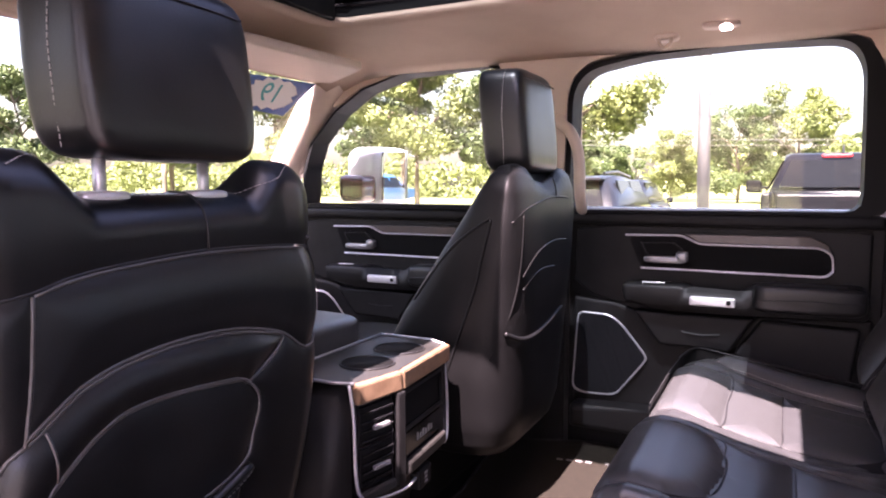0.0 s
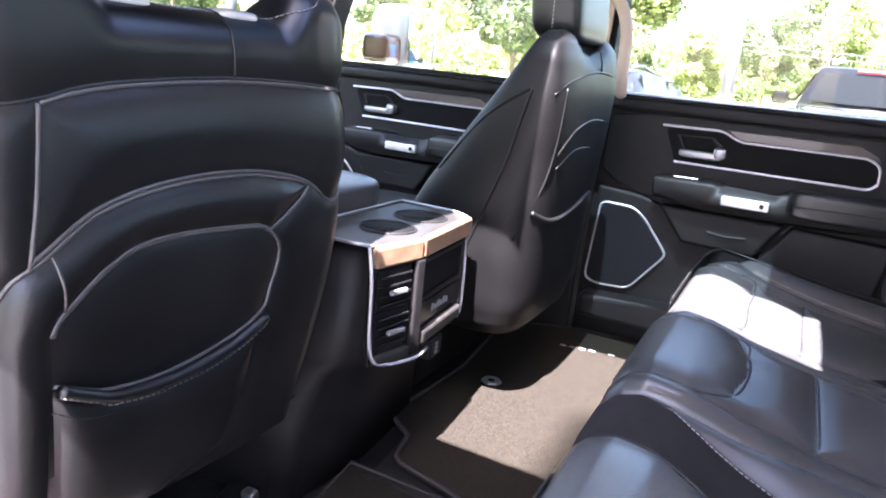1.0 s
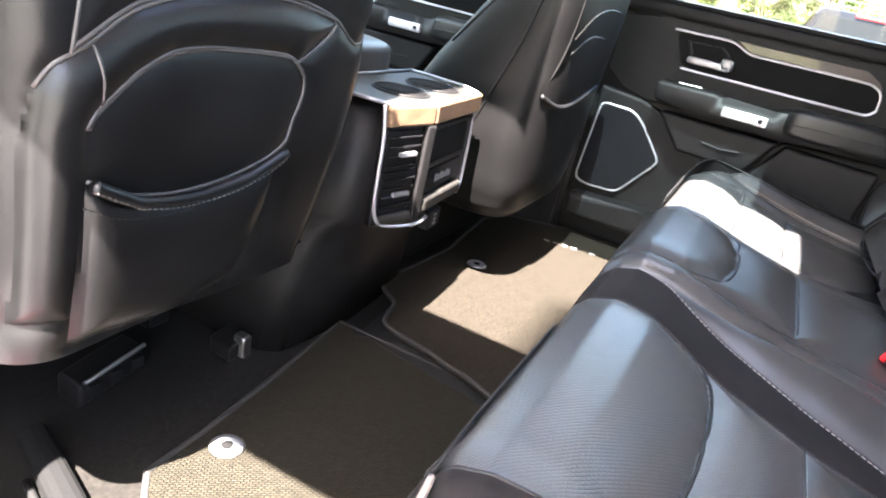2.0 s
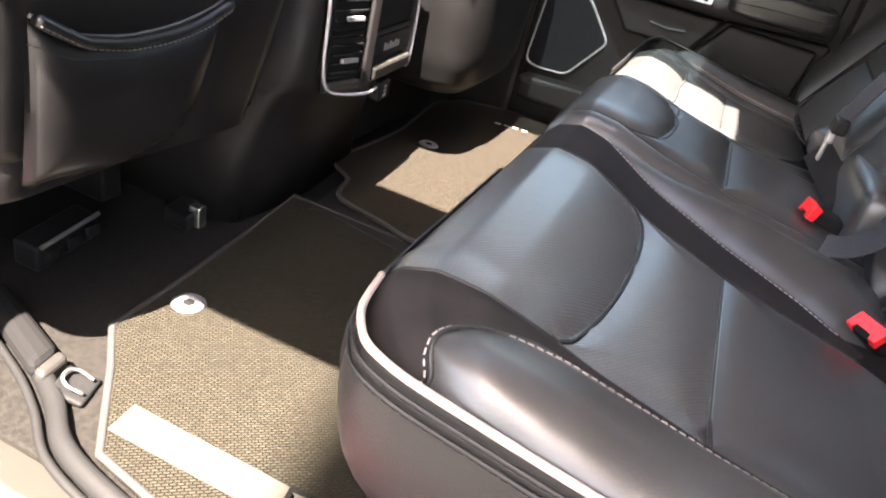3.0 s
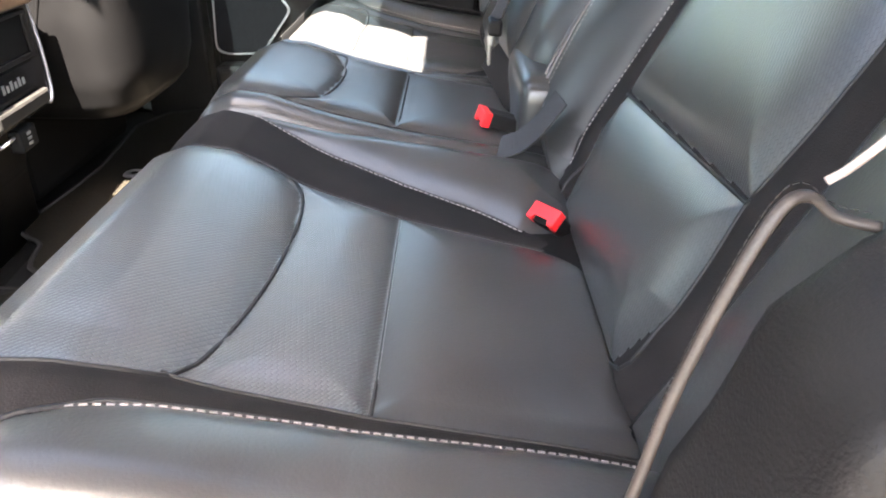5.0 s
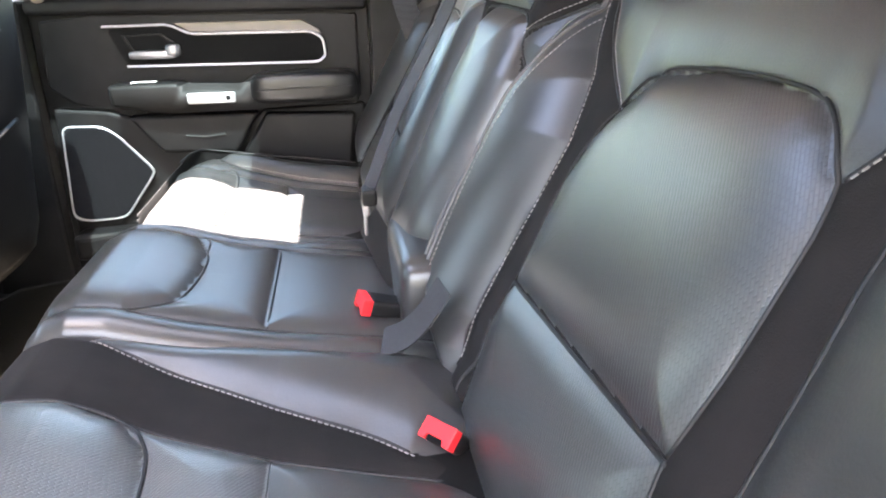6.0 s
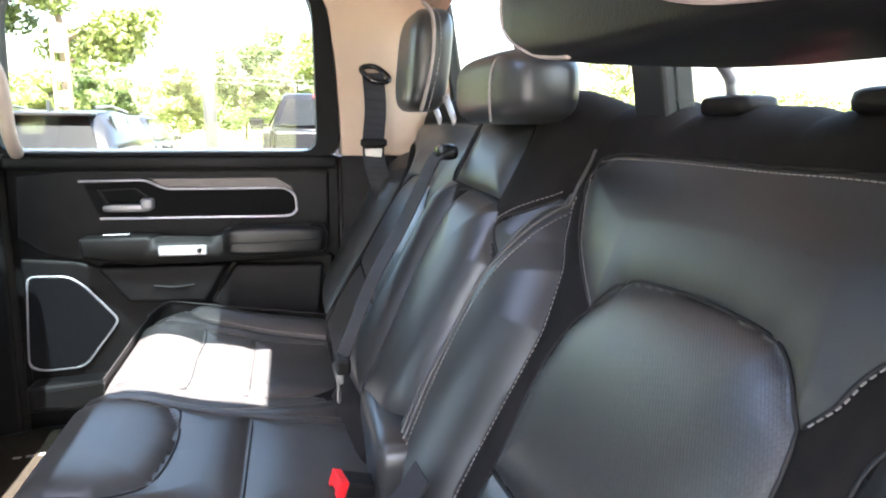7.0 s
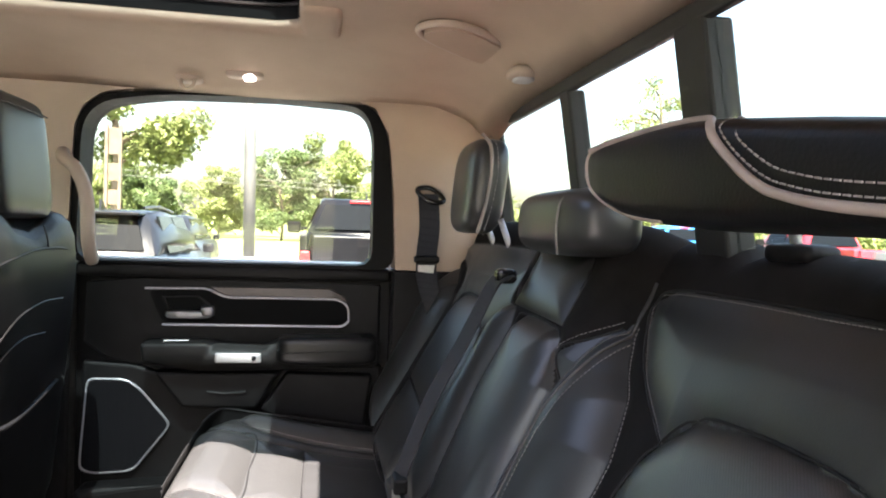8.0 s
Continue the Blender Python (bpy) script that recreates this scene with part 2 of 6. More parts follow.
def inside(poly, u, v):
    hit = np.zeros(u.shape, bool)
    q = np.array(poly, float)
    for (a, b), (c, d) in zip(q, np.roll(q, -1, 0)):
        cross = ((b > v) != (d > v))
        with np.errstate(divide="ignore", invalid="ignore"):
            hit ^= cross & (u < (c - a) * (v - b) / (d - b + 1e-12) + a)
    return hit


def away(poly, u, v):
    best = np.full(u.shape, 9.0)
    q = np.array(poly, float)
    for a, b in zip(q, np.roll(q, -1, 0)):
        d = b - a
        t = np.clip(((u - a[0]) * d[0] + (v - a[1]) * d[1]) / max(d @ d, 1e-12), 0, 1)
        best = np.minimum(best, np.hypot(u - a[0] - t * d[0], v - a[1] - t * d[1]))
    return best


def round_poly(poly, n=4):
    return [(q.x, q.y) for q in smoothed([(a, b, 0) for a, b in poly], n, True)]


class Cover:
    """Upholstery over a base surface: panels that swell between their seams."""

    def __init__(self, surf, u0, u1, v0, v1, nu, nv, zones, default, puff=0.006, flip=1):
        # zones: (name, polygon, material, swell, softness, label)
        self.surf, self.flip, self.zones, self.puff = surf, flip, zones, puff
        self.v, self.u = np.meshgrid(np.linspace(v0, v1, nv), np.linspace(u0, u1, nu))
        self.default = default
        h, _ = self.lift(self.u, self.v)
        self.pos = self.at(self.u, self.v, h)

    def lift(self, u, v):
        h = np.zeros(u.shape)
        zone = np.full(u.shape, -1)
        near = np.full(u.shape, 9.0)
        for i, (_, poly, _, swell, soft, _) in enumerate(self.zones):
            d = away(poly, u, v)
            near = np.minimum(near, d)
            on = inside(poly, u, v) & (zone < 0)
            zone[on] = i
            h[on] = (swell * (1 - np.exp(-d / soft)))[on]
        rest = zone < 0
        h[rest] = (self.puff * (1 - np.exp(-near / 0.012)))[rest]
        return h, zone

    def at(self, u, v, h):
        u, v = np.asarray(u, float), np.asarray(v, float)
        e = 1e-3
        p = self.surf(u, v)
        n = np.cross(self.surf(u + e, v) - self.surf(u - e, v), self.surf(u, v + e) - self.surf(u, v - e)) * self.flip
        n /= np.linalg.norm(n, axis=-1, keepdims=True) + 1e-9
        return p + n * np.asarray(h)[..., None]

    def build(self, parent):
        nu, nv = self.u.shape
        cu, cv = (0.25 * (a[:-1, :-1] + a[1:, :-1] + a[:-1, 1:] + a[1:, 1:]) for a in (self.u, self.v))
        _, zone = self.lift(cu, cv)
        idx = np.arange(nu * nv).reshape(nu, nv)
        quads = np.stack([idx[:-1, :-1], idx[1:, :-1], idx[1:, 1:], idx[:-1, 1:]], -1)
        if self.flip < 0:
            quads = quads[..., ::-1]
        flat = self.pos.reshape(-1, 3)
        for i in range(-1, len(self.zones)):
            pick = quads[zone == i]
            if not len(pick):
                continue
            used, inv = np.unique(pick, return_inverse=True)
            me = bpy.data.meshes.new("panel")
            me.from_pydata(flat[used].tolist(), [], inv.reshape(-1, 4).tolist())
            name, mat, label = (self.default[0], self.default[1], self.default[2]) if i < 0 else (self.zones[i][0], self.zones[i][2], self.zones[i][5])
            linked(name, me, mat, parent, label, True)

    def line(self, pts, h=0.001, n=5):
        q = smoothed([(a, b, 0) for a, b in pts], n)
        u, v = np.array([p.x for p in q]), np.array([p.y for p in q])
        k, _ = self.lift(u, v)
        return [Vector(p) for p in self.at(u, v, k + h)]

    def seam(self, pts, parent, r=0.0017, mat=None, n=5):
        part("seam", tube(self.line(pts, 0.0004, n), r, 6), mat or SEAM, parent, smooth=True)

    def stitches(self, pts, parent, mat=None, step=0.0060, dash=0.0038, r=0.00065, h=0.0010, label="row of pale stitches"):
        line = self.line(pts, h, 12)
        part("stitching", dashes(line, step, dash, r), mat or THREAD, parent, label)


def dashes(line, step, dash, r):
    bm = bmesh.new()
    run, a = 0.0, line[0]
    nexts = 0.0
    for b in line[1:]:
        seg = (b - a).length
        while seg > 1e-6 and nexts < run + seg:
            q = a + (b - a) * ((nexts - run) / seg)
            d = (b - a).normalized()
            s = d.orthogonal().normalized()
            t = d.cross(s)
            vs = [bm.verts.new(q + e * dash / 2 * d + r * (i * s + j * t)) for e in (-1, 1) for i, j in ((1, 0), (0, 1), (-1, 0), (0, -1))]
            for k in range(4):
                bm.faces.new((vs[k], vs[(k + 1) % 4], vs[4 + (k + 1) % 4], vs[4 + k]))
            bm.faces.new(vs[3::-1])
            bm.faces.new(vs[4:])
            nexts += step
        run += seg
        a = b
    return bm


def pillow(x0, x1, y0, y1, z0, z1, power=3.0, nu=28, nv=18, bend=None):
    """A stuffed block: a superellipsoid with soft edges."""
    c, s = Vector(((x0 + x1) / 2, (y0 + y1) / 2, (z0 + z1) / 2)), Vector(((x1 - x0) / 2, (y1 - y0) / 2, (z1 - z0) / 2))
    bm = bmesh.new()
    f = lambda w: math.copysign(abs(w) ** (2 / power), w)
    rows = []
    for j in range(nv + 1):
        b = -math.pi / 2 + math.pi * j / nv
        row = []
        for i in range(nu):
            a = 2 * math.pi * i / nu
            q = Vector((s.x * f(math.cos(b)) * f(math.cos(a)), s.y * f(math.cos(b)) * f(math.sin(a)), s.z * f(math.sin(b))))
            q = c + q
            row.append(bm.verts.new(bend(q) if bend else q))
        rows.append(row)
    for a, b in zip(rows, rows[1:]):
        for i in range(nu):
            bm.faces.new((a[i], a[(i + 1) % nu], b[(i + 1) % nu], b[i]))
    bmesh.ops.remove_doubles(bm, verts=bm.verts, dist=1e-5)
    return bm

# ---- setting: lot, cab floor, sides, roof ----
def loft(stations):
    """Closed car body from cross sections of equal count."""
    bm = bmesh.new()
    rows = [[bm.verts.new(p) for p in s] for s in stations]
    n = len(rows[0])
    for a, b in zip(rows, rows[1:]):
        for i in range(n):
            bm.faces.new((a[i], a[(i + 1) % n], b[(i + 1) % n], b[i]))
    bm.faces.new(rows[0][::-1])
    bm.faces.new(rows[-1])
    return bm


def ring(outer, inner, axis, a, b):
    """A frame between two loops of equal count, from a to b along axis."""
    bm = bmesh.new()
    put = {"x": lambda p, d: (d, p[0], p[1]), "y": lambda p, d: (p[0], d, p[1]), "z": lambda p, d: (p[0], p[1], d)}[axis]
    loops = [[bm.verts.new(put(p, d)) for p in loop] for loop, d in ((outer, a), (outer, b), (inner, b), (inner, a))]
    n = len(outer)
    for k in range(4):
        p, q = loops[k], loops[(k + 1) % 4]
        for i in range(n):
            bm.faces.new((p[i], p[(i + 1) % n], q[(i + 1) % n], q[i]))
    return bm


def structure(name, bm, mat, label="", smooth=False):
    return tagged(part(name, bm, mat, None, label, smooth), label, kind="structure")


CONCRETE = material("lot_concrete", (0.105, 0.103, 0.097), 0.9, c2=(0.135, 0.131, 0.124), scale=0.8, bump=0.4, bscale=60)
GRASS = material("grass", (0.10, 0.13, 0.03), 0.95, c2=(0.17, 0.18, 0.05), scale=1.5, bump=0.6, bscale=20)
ground_bm = bmesh.new()
bmesh.ops.create_grid(ground_bm, x_segments=2, y_segments=2, size=900)
structure("ground", ground_bm, GRASS, "sunlit grass field reaching the tree line")
# Unseen pier, added to cast the shade of someone standing at the doorway.
structure("shade_pier", box(-5.3, -5.0, -0.55, 0.285, 0.0, 10.2, 0.01), CONCRETE, "unseen concrete pier added to shade the doorway")
structure("roof_edge", box(-0.80, 0.80, -0.13, 0.015, 1.80, 1.83, 0.008), GLOSS, "black rear edge of the roof over the window")
structure("pavement", box(-40, 30, -60, 60, 0.0, 0.02), CONCRETE, "pale concrete car lot")

structure("floor", box(-0.604, 0.86, 0.0, 2.2, 0.70, 0.765, 0.004), CARPET, "dark carpeted cab floor")
structure("sill", join(prism([(-0.604, 0.66), (-0.604, 0.764), (-0.640, 0.762), (-0.655, 0.755), (-0.664, 0.738), (-0.668, 0.66)], "y", 0.828, 1.10, 0.003, 2), prism([(-0.604, 0.66), (-0.604, 0.762), (-0.640, 0.760), (-0.655, 0.753), (-0.664, 0.737), (-0.668, 0.66)], "y", -0.02, 0.826, 0.003, 2)), TANP, "olive plastic door sill plate lit by the sun")
structure("sill_cap", pillow(-0.652, -0.636, 0.735, 0.785, 0.756, 0.764, 4, 24, 10), SILVER, "small pale oval cap in the sill plate", True)
structure("door_seal", join(tube(smoothed([(-0.50, 1.06, 0.772), (-0.530, 0.986, 0.774), (-0.556, 0.935, 0.774), (-0.588, 0.888, 0.774), (-0.606, 0.82, 0.774), (-0.617, 0.72, 0.774), (-0.620, 0.55, 0.774), (-0.620, 0.20, 0.774)], 5), 0.0105, 12, False, 0.8), tube(smoothed([(-0.52, 1.065, 0.770), (-0.547, 0.992, 0.771), (-0.573, 0.941, 0.771), (-0.604, 0.892, 0.771), (-0.622, 0.82, 0.771), (-0.633, 0.72, 0.770), (-0.636, 0.55, 0.769), (-0.636, 0.20, 0.769)], 5), 0.0045, 8)), RUBBER, "black rubber door seal along the sill", True)
structure("rocker_panel", join(prism([(-0.668, 0.45), (-0.668, 0.728), (-0.684, 0.724), (-0.697, 0.708), (-0.80, 0.672), (-0.86, 0.645), (-0.86, 0.45)], "y", -0.2, 2.0, 0.008, 3), box(-0.96, -0.86, -0.2, 2.0, 0.42, 0.655, 0.02, 3)), REDPAINT, "maroon painted body edge below the doorway", True)

WIN_OUT = [(0.934, 1.371), (0.926, 1.66), (0.910, 1.701), (0.874, 1.729), (0.748, 1.745), (0.522, 1.753), (0.343, 1.750), (0.293, 1.732), (0.264, 1.675), (0.252, 1.549), (0.243, 1.37)]
WIN_IN = [(0.919, 1.376), (0.913, 1.655), (0.898, 1.690), (0.866, 1.716), (0.748, 1.736), (0.522, 1.744), (0.345, 1.738), (0.315, 1.720), (0.298, 1.680), (0.295, 1.55), (0.293, 1.378)]
FWIN = [(1.085, 1.372), (1.085, 1.69), (1.10, 1.735), (1.142, 1.757), (1.397, 1.748), (1.528, 1.712), (1.628, 1.650), (1.712, 1.56), (1.74, 1.48), (1.75, 1.372)]


def side_wall(s, name):
    """The cab's side above the belt: pillars and roof rail round the windows; s: +1 right, -1 left."""
    a, b = s * 0.795, s * 0.90
    rail = [(0.0, 1.82), (0.0, 1.753), (0.343, 1.752), (0.522, 1.755), (0.748, 1.747), (0.90, 1.742), (0.98, 1.742), (1.10, 1.752), (1.142, 1.759), (1.397, 1.75), (1.528, 1.716), (1.62, 1.66), (1.66, 1.70), (1.60, 1.82)]
    wall = new(name)
    tagged(wall, "beige trimmed cab side with roof rail and pillars", kind="structure")
    part("roof_rail", prism(rail, "x", a, b, 0.004), BEIGE, wall)
    k = 0.0 if s > 0 else 0.10
    bp = [(0.936, 0.66), (0.936, 1.371), (0.928, 1.66), (0.912, 1.703), (0.876, 1.732), (0.80, 1.744), (1.12, 1.756), (1.098, 1.738), (1.083, 1.69), (1.083, 0.66)]
    bp = [(max(p, 0.924 + k + (p - 0.924) * (1 - k / 0.16)), q) for p, q in bp]
    upper = [(p, max(q, 1.372)) for p, q in bp]
    part("pillar", prism(upper, "x", s * 0.79, b, 0.004), BEIGEP, wall, "beige plastic pillar between the doors")
    part("pillar_foot", prism([(0.924 + k, 0.66), (0.924 + k, 1.369), (1.083, 1.369), (1.083, 0.66)], "x", s * 0.788, b, 0.006), TRIM, wall, "black plastic pillar foot")
    cp = [(0.0, 1.37), (0.0, 1.753), (0.36, 1.752), (0.295, 1.736), (0.262, 1.677), (0.250, 1.549), (0.241, 1.37)]
    part("pillar", prism(cp, "x", s * 0.785, b, 0.004), BEIGE, wall, "beige fabric covered rear pillar")
    part("lower_panel", prism([(-0.2, 0.66), (0.243, 0.66), (0.243, 1.368), (-0.2, 1.368)], "x", s * 0.79, b, 0.003), TRIM, wall, "black plastic panel below the pillar")
    part("body_corner", prism([(-0.2, 0.50), (0.240, 0.50), (0.240, 1.36), (-0.2, 1.36)], "x", s * 0.902, s * 0.935, 0.008), REDPAINT, wall, "maroon painted cab corner")
    ap = [(0.80 * s, 1.60, 1.765), (0.81 * s, 1.70, 1.66), (0.835 * s, 1.83, 1.49), (0.86 * s, 1.98, 1.30)]
    part("pillar", tube(smoothed(ap, 5), 0.055, 10), BEIGEP, wall, "beige windscreen pillar", True)
    return wall


side_wall(1, "wall_right")
side_wall(-1, "wall_left")

# Roof lining with its sunroof opening, and the outer skin
# Notched outline is made up to shape the sun patches inside.
OPEN = [(-0.205, 0.345), (0.10, 0.345), (0.10, 0.445), (0.395, 0.445), (0.43, 0.46), (0.445, 0.495), (0.445, 1.33), (0.43, 1.365), (0.395, 1.38), (-0.465, 1.38), (-0.515, 1.33), (-0.515, 0.66), (-0.205, 0.66)]


def lining(x, y):
    a = np.clip(np.abs(x) / 0.80, 0, 1)
    return 1.797 - 0.055 * a ** 6 - 0.088 * np.clip((0.17 - y) / 0.145, 0, 1) ** 2 - 0.05 * np.clip((y - 1.42) / 0.2, 0, 1) ** 2


def roof_bm(lift, thick):
    """The roof as a closed sheet between the opening and its outer edge, built along matched loops."""
    bm = bmesh.new()
    corner = {}
    hole = [Vector((a, b, 0)) for a, b in OPEN]
    dense = []
    for a, b in zip(hole, hole[1:] + hole[:1]):
        k = max(1, int((b - a).length / 0.06))
        dense += [a + (b - a) * i / k for i in range(k)]
    mid = Vector((0.05, 0.85, 0))
    for cx, cy in ((0.80, 0.025), (0.80, 1.62), (-0.80, 1.62), (-0.80, 0.025)):
        ang = math.atan2(cy - mid.y, cx - mid.x)
        near = min(range(len(dense)), key=lambda i: abs((math.atan2(dense[i].y - mid.y, dense[i].x - mid.x) - ang + math.pi) % (2 * math.pi) - math.pi))
        corner[near] = Vector((cx, cy, 0))
    rows = []
    for i, p in enumerate(dense):
        d = p - mid
        t = min((0.80 if d.x > 0 else -0.80 - 0.0) / d.x - mid.x / d.x if abs(d.x) > 1e-6 else 1e9, ((1.62 if d.y > 0 else 0.025) - mid.y) / d.y if abs(d.y) > 1e-6 else 1e9)
        rows.append([p.lerp(corner.get(i, mid + d * t), k / 9) for k in range(10)])
    n = len(rows)
    top, low = [], []
    for r in rows:
        low.append([bm.verts.new((q.x, q.y, float(lining(np.array(q.x), np.array(q.y))) + lift)) for q in r])
        top.append([bm.verts.new((q.x, q.y, float(lining(np.array(q.x), np.array(q.y))) + lift + thick)) for q in r])
    for i in range(n):
        j = (i + 1) % n
        for k in range(9):
            bm.faces.new((low[i][k], low[j][k], low[j][k + 1], low[i][k + 1]))
            bm.faces.new((top[i][k + 1], top[j][k + 1], top[j][k], top[i][k]))
        bm.faces.new((top[i][0], top[j][0], low[j][0], low[i][0]))
        bm.faces.new((low[i][9], low[j][9], top[j][9], top[i][9]))
    return bm


structure("ceiling", roof_bm(0.0, 0.018), BEIGE, "beige fabric headliner", True)
structure("roof", roof_bm(0.035, 0.02), GLOSS, "gloss black roof skin round the sunroof", True)
sunroof = thing("sunroof", "panoramic sunroof with dark tinted glass and black frame", "sunroof", at=(0, 0.9, 1.8))
wide = [(x + (0.03 if x > 0.05 else -0.03), y + (0.03 if y > 0.9 else -0.03)) for x, y in OPEN]
slim = [(x - (0.012 if x > 0.05 else -0.012), y + (-0.012 if y > 0.9 else 0.012)) for x, y in OPEN]
part("frame", ring(wide, [(x * 0.998, y) for x, y in OPEN], "z", 1.812, 1.832), RUBBER, sunroof)
part("frame", ring(wide, slim, "z", 1.846, 1.866), GLOSS, sunroof)
part("glass", box(0.06, 0.45, 0.43, 1.40, 1.868, 1.873), SMOKE2, sunroof, "dark tinted glass pane")
# These two panes are cut and darkened to hold sun off outside the patches.
part("glass", box(-0.20, 0.058, 0.84, 1.40, 1.868, 1.873), SMOKE, sunroof, "dark tinted middle glass pane")
part("glass", box(-0.52, -0.202, 0.945, 1.40, 1.868, 1.873), SMOKE, sunroof, "dark tinted front glass pane")
part("deflector", box(-0.42, 0.42, 1.345, 1.36, 1.80, 1.845, 0.004), RUBBER, sunroof)
part("shade_end", pillow(0.30, 0.455, 0.385, 0.452, 1.785, 1.83, 6), BEIGE, sunroof, "beige end of the roller shade", True)

# Rear wall and sliding rear window
rear = new("wall_rear")
tagged(rear, "dark rear cab wall below the window", kind="structure")
part("lower_panel", prism([(-0.20, 0.70), (-0.03, 0.70), (-0.05, 1.43), (-0.16, 1.43)], "x", -0.80, 0.80, 0.006), DARK, rear)


def rear_y(z):
    return 0.035 - 0.17 * (1.72 - z)


win_rear = new("window_rear")
tagged(win_rear, "sliding rear window with dark grey frames", kind="structure")
FRAMEG = material("rear_window_frame", (0.018, 0.019, 0.019), 0.5, c2=(0.026, 0.027, 0.027), scale=20, bump=0.2, spec=0.3)


def leaning(x0, x1, z0, z1, d, bevel=0.004):
    return prism([(rear_y(z0) - d, z0), (rear_y(z0), z0), (rear_y(z1), z1), (rear_y(z1) - d, z1)], "x", x0, x1, bevel)


part("frame", leaning(-0.80, 0.80, 1.694, 1.716, 0.014), FRAMEG, win_rear, "dark header over the rear window")
part("frame", leaning(-0.80, 0.80, 1.40, 1.44, 0.04), FRAMEG, win_rear)
for x0, x1, d in ((0.283, 0.325, 0.03), (-0.108, -0.045, 0.035), (-0.418, -0.372, 0.03), (0.775, 0.80, 0.03), (-0.80, -0.775, 0.03)):
    part("divider", leaning(x0, x1, 1.43, 1.698, d), FRAMEG, win_rear)
for x0, x1, o in ((0.325, 0.775, 0.012), (-0.045, 0.283, 0.018), (-0.372, -0.108, 0.012), (-0.775, -0.418, 0.012)):
    g = part("pane", prism([(rear_y(1.44) - o - 0.004, 1.44), (rear_y(1.44) - o, 1.44), (rear_y(1.697) - o, 1.697), (rear_y(1.697) - o - 0.004, 1.697)], "x", x0, x1), CLEAR, win_rear)
    g.visible_shadow = False

# Windscreen and dashboard
scr = new("windscreen")
tagged(scr, "raked windscreen with a year sticker at its upper corner", kind="structure")
g = part("pane", prism([(1.645, 1.745), (1.65, 1.745), (2.06, 1.28), (2.055, 1.28)], "x", -0.84, 0.84), CLEAR, scr)
g.visible_shadow = False
part("frame", box(-0.80, 0.80, 1.60, 1.66, 1.725, 1.775, 0.012), BEIGE, scr)
structure("dashboard", join(box(-0.80, 0.80, 1.86, 2.25, 0.80, 1.24, 0.05, 4), box(-0.70, 0.70, 1.98, 2.2, 1.22, 1.275, 0.025, 3)), TRIM, "black padded dashboard", True)
structure("firewall", box(-0.90, 0.90, 2.10, 2.2, 0.5, 1.30), DARK, "dark bulkhead behind the dashboard")
structure("bonnet", box(-0.85, 0.85, 2.10, 3.3, 0.6, 1.24, 0.08, 4), REDPAINT, "maroon bonnet ahead of the windscreen", True)
structure("load_bed", join(box(-0.95, 0.95, -1.9, -0.22, 0.55, 0.72, 0.03), box(-0.95, -0.85, -1.9, -0.22, 0.7, 1.32, 0.03), box(0.85, 0.95, -1.9, -0.22, 0.7, 1.32, 0.03), box(-0.95, 0.95, -1.95, -1.88, 0.7, 1.30, 0.02)), REDPAINT, "maroon pickup bed behind the cab")

# ---- doors ----
CH_OUT = [(0.779, 1.318), (0.650, 1.320), (0.612, 1.301), (0.366, 1.301), (0.343, 1.286), (0.341, 1.252), (0.354, 1.2385), (0.742, 1.240)]
SPK_RAW = [(0.890, 1.122), (0.812, 1.120), (0.782, 1.098), (0.722, 1.024), (0.728, 1.010), (0.795, 0.922), (0.872, 0.918), (0.898, 0.925), (0.902, 0.940)]


def rounded(pts, r, closed=True, n=4):
    """The outline with its corners rounded off."""
    p = [Vector((a, b)) for a, b in pts]
    m, out = len(p), []
    for i in range(m):
        if not closed and i in (0, m - 1):
            out += [tuple(p[i])] * 1
            continue
        a, b, c = p[i - 1], p[i], p[(i + 1) % m]
        u = b + (a - b).normalized() * min(r, 0.45 * (a - b).length)
        v = b + (c - b).normalized() * min(r, 0.45 * (c - b).length)
        for k in range(n + 1):
            t = k / n
            out.append(tuple(u * (1 - t) ** 2 + b * 2 * t * (1 - t) + v * t * t))
    return out


def bar_along(pts, x, r, flat=0.6):
    return tube([(x, a, b) for a, b in pts], r, 8, False, flat)


SPK = rounded(SPK_RAW, 0.016)
WIN_OUT, WIN_IN = rounded(WIN_OUT, 0.035, True, 3), rounded(WIN_IN, 0.035, True, 3)


